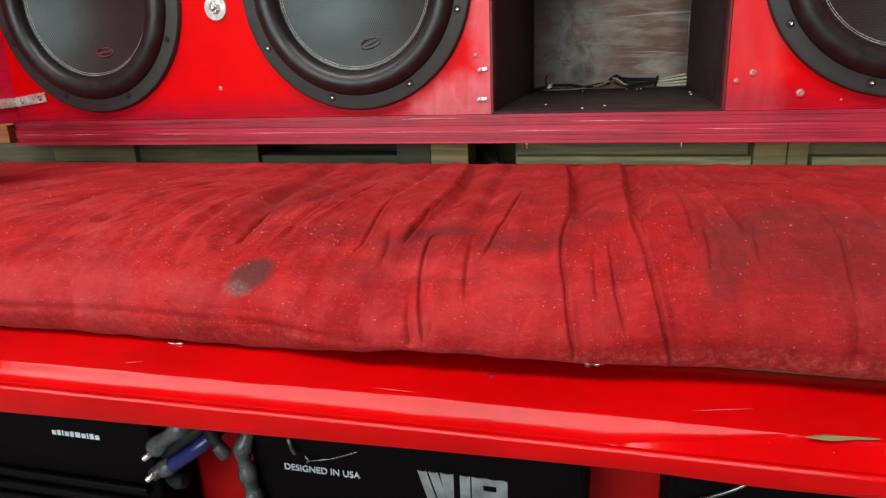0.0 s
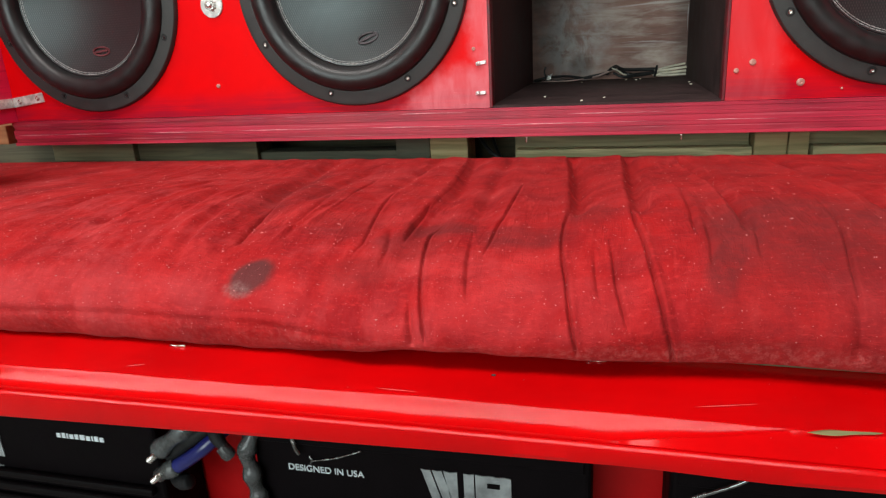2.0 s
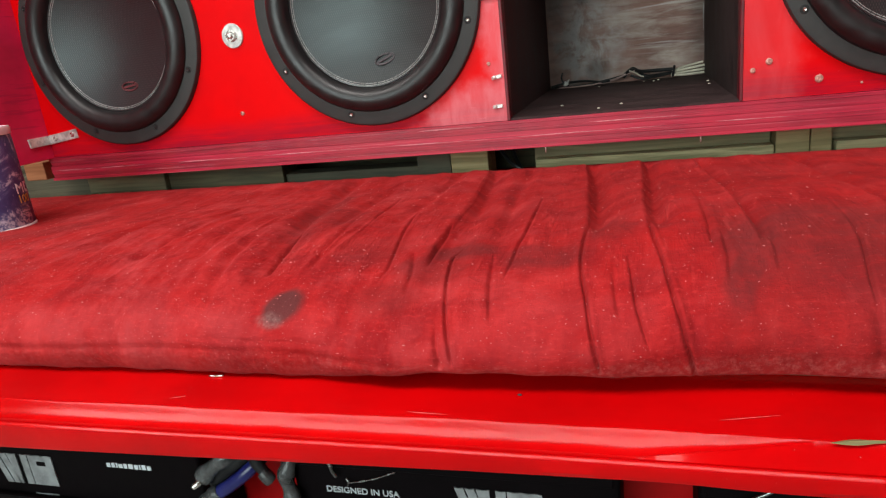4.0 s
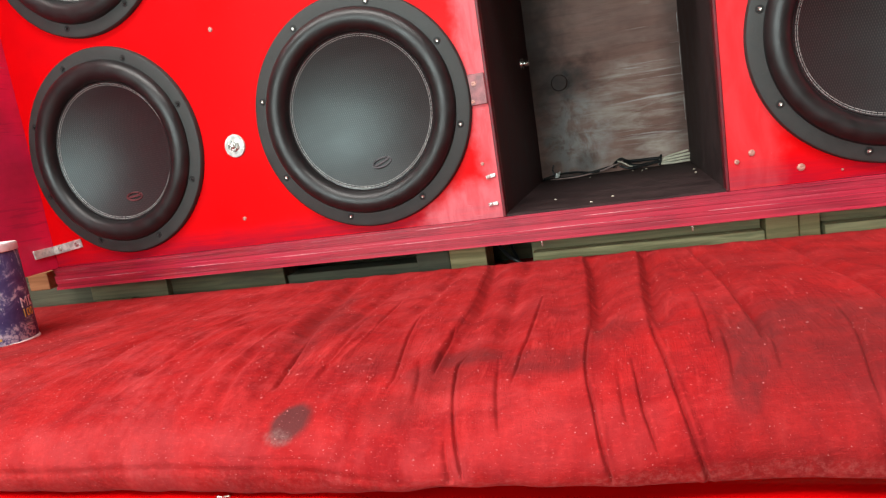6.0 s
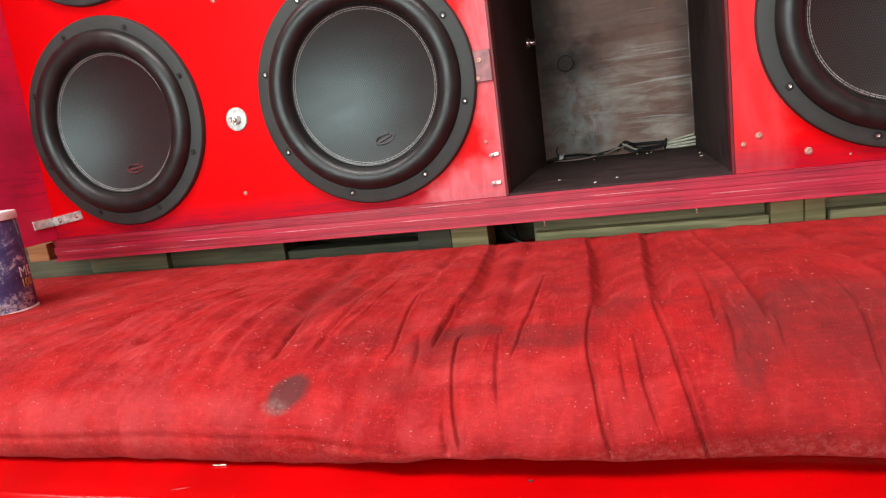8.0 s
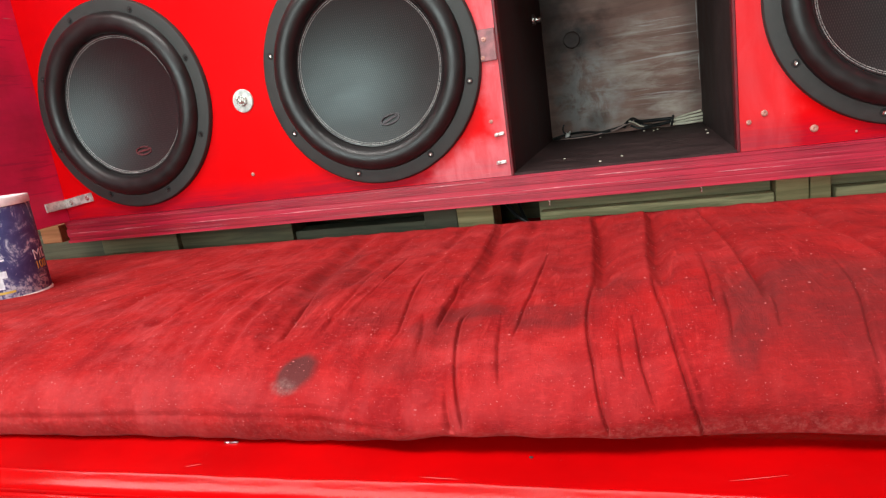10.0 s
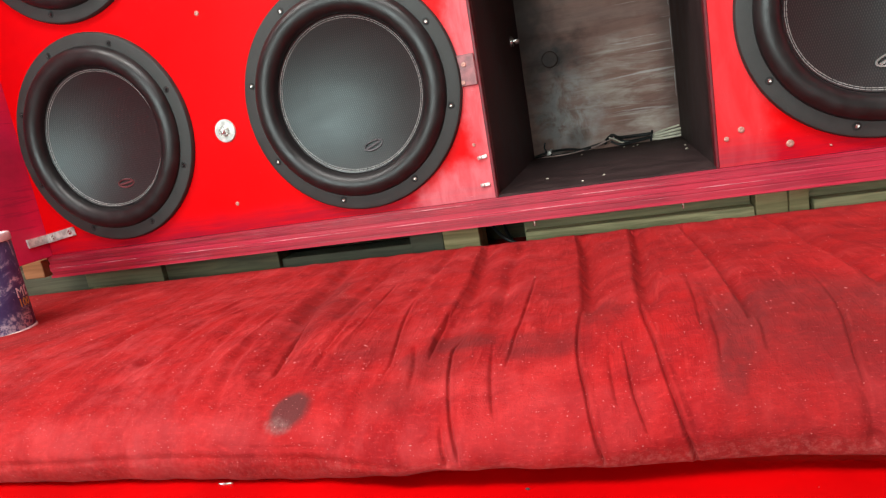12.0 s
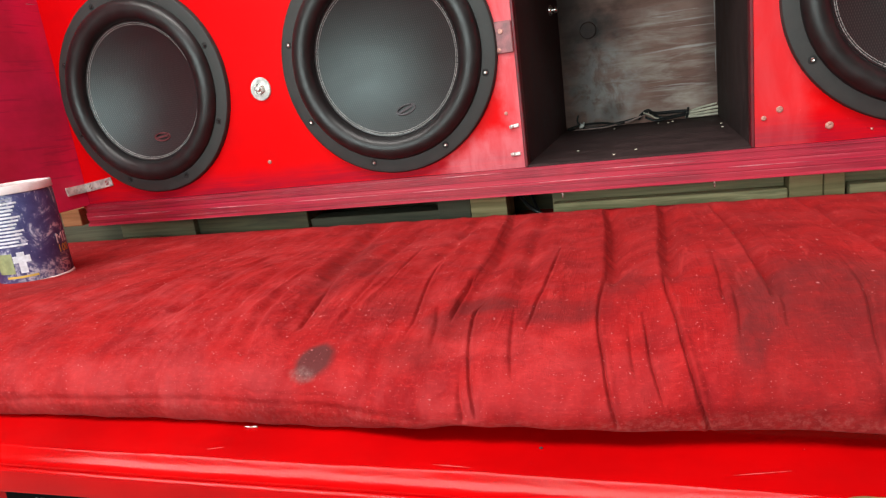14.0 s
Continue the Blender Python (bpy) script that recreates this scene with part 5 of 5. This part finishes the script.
cable("amplifier_leads", [
    ([(0.0960, -0.532, -0.1440), (0.0890, -0.546, -0.1505), (0.0800, -0.549, -0.1570), (0.0720, -0.549, -0.1635), (0.0655, -0.549, -0.1700)], sleeve(0.0066, 9), "wire_grey"),
    ([(0.1130, -0.520, -0.1420), (0.1060, -0.540, -0.1490), (0.0950, -0.546, -0.1560), (0.0820, -0.545, -0.1660), (0.0720, -0.543, -0.1760)], 0.0048, "wire_dark"),
    ([(0.1160, -0.535, -0.1500), (0.1050, -0.547, -0.1600), (0.0930, -0.5495, -0.1690), (0.0820, -0.5495, -0.1765), (0.0740, -0.549, -0.1810)], 0.0050, "wire_blue"),
    ([(0.0800, -0.5490, -0.1775), (0.0740, -0.5500, -0.1810), (0.0680, -0.5500, -0.1845), (0.0635, -0.5490, -0.1875)], sleeve(0.0058, 7), "wire_grey"),
    ([(0.0700, -0.540, -0.1950), (0.0780, -0.545, -0.1930), (0.0850, -0.548, -0.1905), (0.0885, -0.549, -0.1890)], sleeve(0.0050, 4), "wire_dark"),
    ([(0.1040, -0.535, -0.1470), (0.1110, -0.545, -0.1525), (0.1170, -0.548, -0.1580), (0.1215, -0.547, -0.1640)], sleeve(0.0042, 6), "wire_dark"),
    ([(0.1170, -0.5490, -0.1585), (0.1205, -0.5490, -0.1630), (0.1225, -0.548, -0.1665)], sleeve(0.0042, 3), "wire_grey"),
], "blue, black and clear grey cables plugged into the amplifiers", "cables")
cable("speaker_lead", [
    ([(0.1400, -0.530, -0.1400), (0.1385, -0.546, -0.1500), (0.1350, -0.549, -0.1611), (0.1372, -0.550, -0.1734), (0.1386, -0.550, -0.1861), (0.1400, -0.548, -0.2050), (0.136, -0.53, -0.30)], lambda t: 0.0056 * (1 + 0.18 * math.sin(26 * t)), "wire_grey"),
    ([(0.1340, -0.530, -0.1420), (0.1330, -0.543, -0.1520), (0.1310, -0.545, -0.1650), (0.1325, -0.546, -0.1760), (0.1350, -0.546, -0.1880), (0.143, -0.546, -0.205), (0.140, -0.53, -0.29)], 0.0030, "wire_dark"),
], "clear grey speaker lead beside an amplifier", "cable")
cable("tinsel_wire", [
    ([(0.1680, -0.5475, -0.1480), (0.1699, -0.5485, -0.1540), (0.1722, -0.5485, -0.1580)], 0.0015, "plug"),
    ([(0.1785, -0.5470, -0.1640), (0.1810, -0.5478, -0.1625), (0.1965, -0.5478, -0.1587), (0.2136, -0.5475, -0.1520)], 0.0006, "plug"),
    ([(0.1780, -0.5470, -0.1600), (0.1800, -0.5478, -0.1622), (0.1785, -0.5470, -0.1652)], 0.0006, "plug"),
], "thin bare wire lying across an amplifier", "wire")
cable("tinsel_wire", [([(0.405, -0.549, -0.158), (0.425, -0.552, -0.145), (0.440, -0.549, -0.136)], 0.0012, "plug")], "thin bare wire lying across an amplifier", "wire")
# small steel tips shaped in place of the glints on the clear sleeves
PLUG = mesh_from(lathe([(0, 0.0050), (0.0016, 0.0050), (0.0022, 0.0040), (0.0024, 0.0), (0.0016, -0.004)], 20), "plug", 35)
for x, z in ((0.0685, -0.1672), (0.0680, -0.1835)):
    p = part("cable_plug", PLUG, "steel")
    p.matrix_world = pose(x, -0.5555, z, 30, 0, -40)
    tagged(p, "bright metal plug tip set where a cable sleeve glints", "plug", "plugs on the amplifier")

# ---- can on the cushion ----
CAN_R, CAN_H = 0.045, 0.134
can = empty("can", (-0.448, -0.232, -0.0645), "scuffed navy blue can with a dusty white lid and rim", "can")


def upright(profile, segs=56):
    bm = lathe(profile, segs)
    bmesh.ops.transform(bm, matrix=Matrix.Rotation(radians(-90), 4, "X"), verts=bm.verts)
    return bm


part("body", upright([(CAN_R - 0.001, 0.006), (CAN_R, 0.008), (CAN_R, CAN_H - 0.012), (CAN_R - 0.001, CAN_H - 0.010)]), "label", can, smooth=40)
part("base_rim", upright([(0, 0.0005), (CAN_R - 0.001, 0.0), (CAN_R + 0.001, 0.0015), (CAN_R + 0.001, 0.0055), (CAN_R - 0.001, 0.0075)]), "lid", can, "dusty white base rim", smooth=40)
part("lid", upright([(CAN_R - 0.002, CAN_H - 0.011), (CAN_R + 0.0012, CAN_H - 0.010), (CAN_R + 0.0012, CAN_H - 0.002), (CAN_R, CAN_H), (CAN_R - 0.004, CAN_H), (CAN_R - 0.005, CAN_H - 0.003), (0, CAN_H - 0.003)]), "lid", can, "dusty white lid", smooth=40)


def wrapped(bm, centre):
    """Bend a flat print round the can; centre is the angle from -y towards +x."""
    r = CAN_R + 0.0004
    for v in bm.verts:
        a = centre + v.co.x / r
        q = r - v.co.y
        v.co = (q * math.sin(a), -q * math.cos(a), v.co.z)
    return bm


def print_block(x0, x1, z0, z1, deg, m, label=""):
    bm = bmesh.new()
    n = max(2, int((x1 - x0) / 0.004))
    low = [bm.verts.new((x0 + (x1 - x0) * i / n, 0, z0)) for i in range(n + 1)]
    high = [bm.verts.new((x0 + (x1 - x0) * i / n, 0, z1)) for i in range(n + 1)]
    low2 = [bm.verts.new((v.co.x, 0.0003, z0)) for v in low]
    high2 = [bm.verts.new((v.co.x, 0.0003, z1)) for v in high]
    for p, q in ((low, high), (high, high2), (high2, low2), (low2, low)):
        for i in range(n):
            bm.faces.new((p[i], p[i + 1], q[i + 1], q[i]))
    part("print", wrapped(bm, radians(deg)), m, can, label)


for k in range(13):
    print_block(-0.022, 0.013 - 0.003 * (k * 7 % 4), 0.056 + 0.0046 * k, 0.0584 + 0.0046 * k, 33, "print_white")
print_block(-0.004, 0.005, 0.020, 0.048, 34, "print_white")
print_block(-0.010, 0.011, 0.034, 0.043, 34, "print_white")
print_block(-0.034, -0.010, 0.020, 0.047, 33, "print_green")
print_block(-0.026, 0.014, 0.0135, 0.0165, 36, "print_gold")
for k in range(3):
    print_block(-0.020, 0.010 - 0.005 * k, 0.1175 - 0.0035 * k - 0.001, 0.1185 - 0.0035 * k, 30, "print_faded")
bm = bmesh.new()
bm.from_mesh(letters("M", 0.0195, 0.0002))
part("lettering", wrapped(bm, radians(104)), "print_white", can, "bold white capital letter").location = (0, 0, 0.0480)
for z in (0.0480, 0.0585):
    print_block(0.010, 0.017, z, z + 0.003, 104, "print_white")
print_block(0.010, 0.0132, 0.0500, 0.0596, 104, "print_white")
for k, z in enumerate((0.0315, 0.0270, 0.0225)):
    print_block(-0.009, 0.012 - 0.003 * k, z, z + 0.0013, 106, "print_faded")
bm = bmesh.new()
bm.from_mesh(letters("100", 0.0150, 0.0002))
part("numerals", wrapped(bm, radians(108)), "print_gold", can, "gold printed numerals").location = (0, 0, 0.0355)
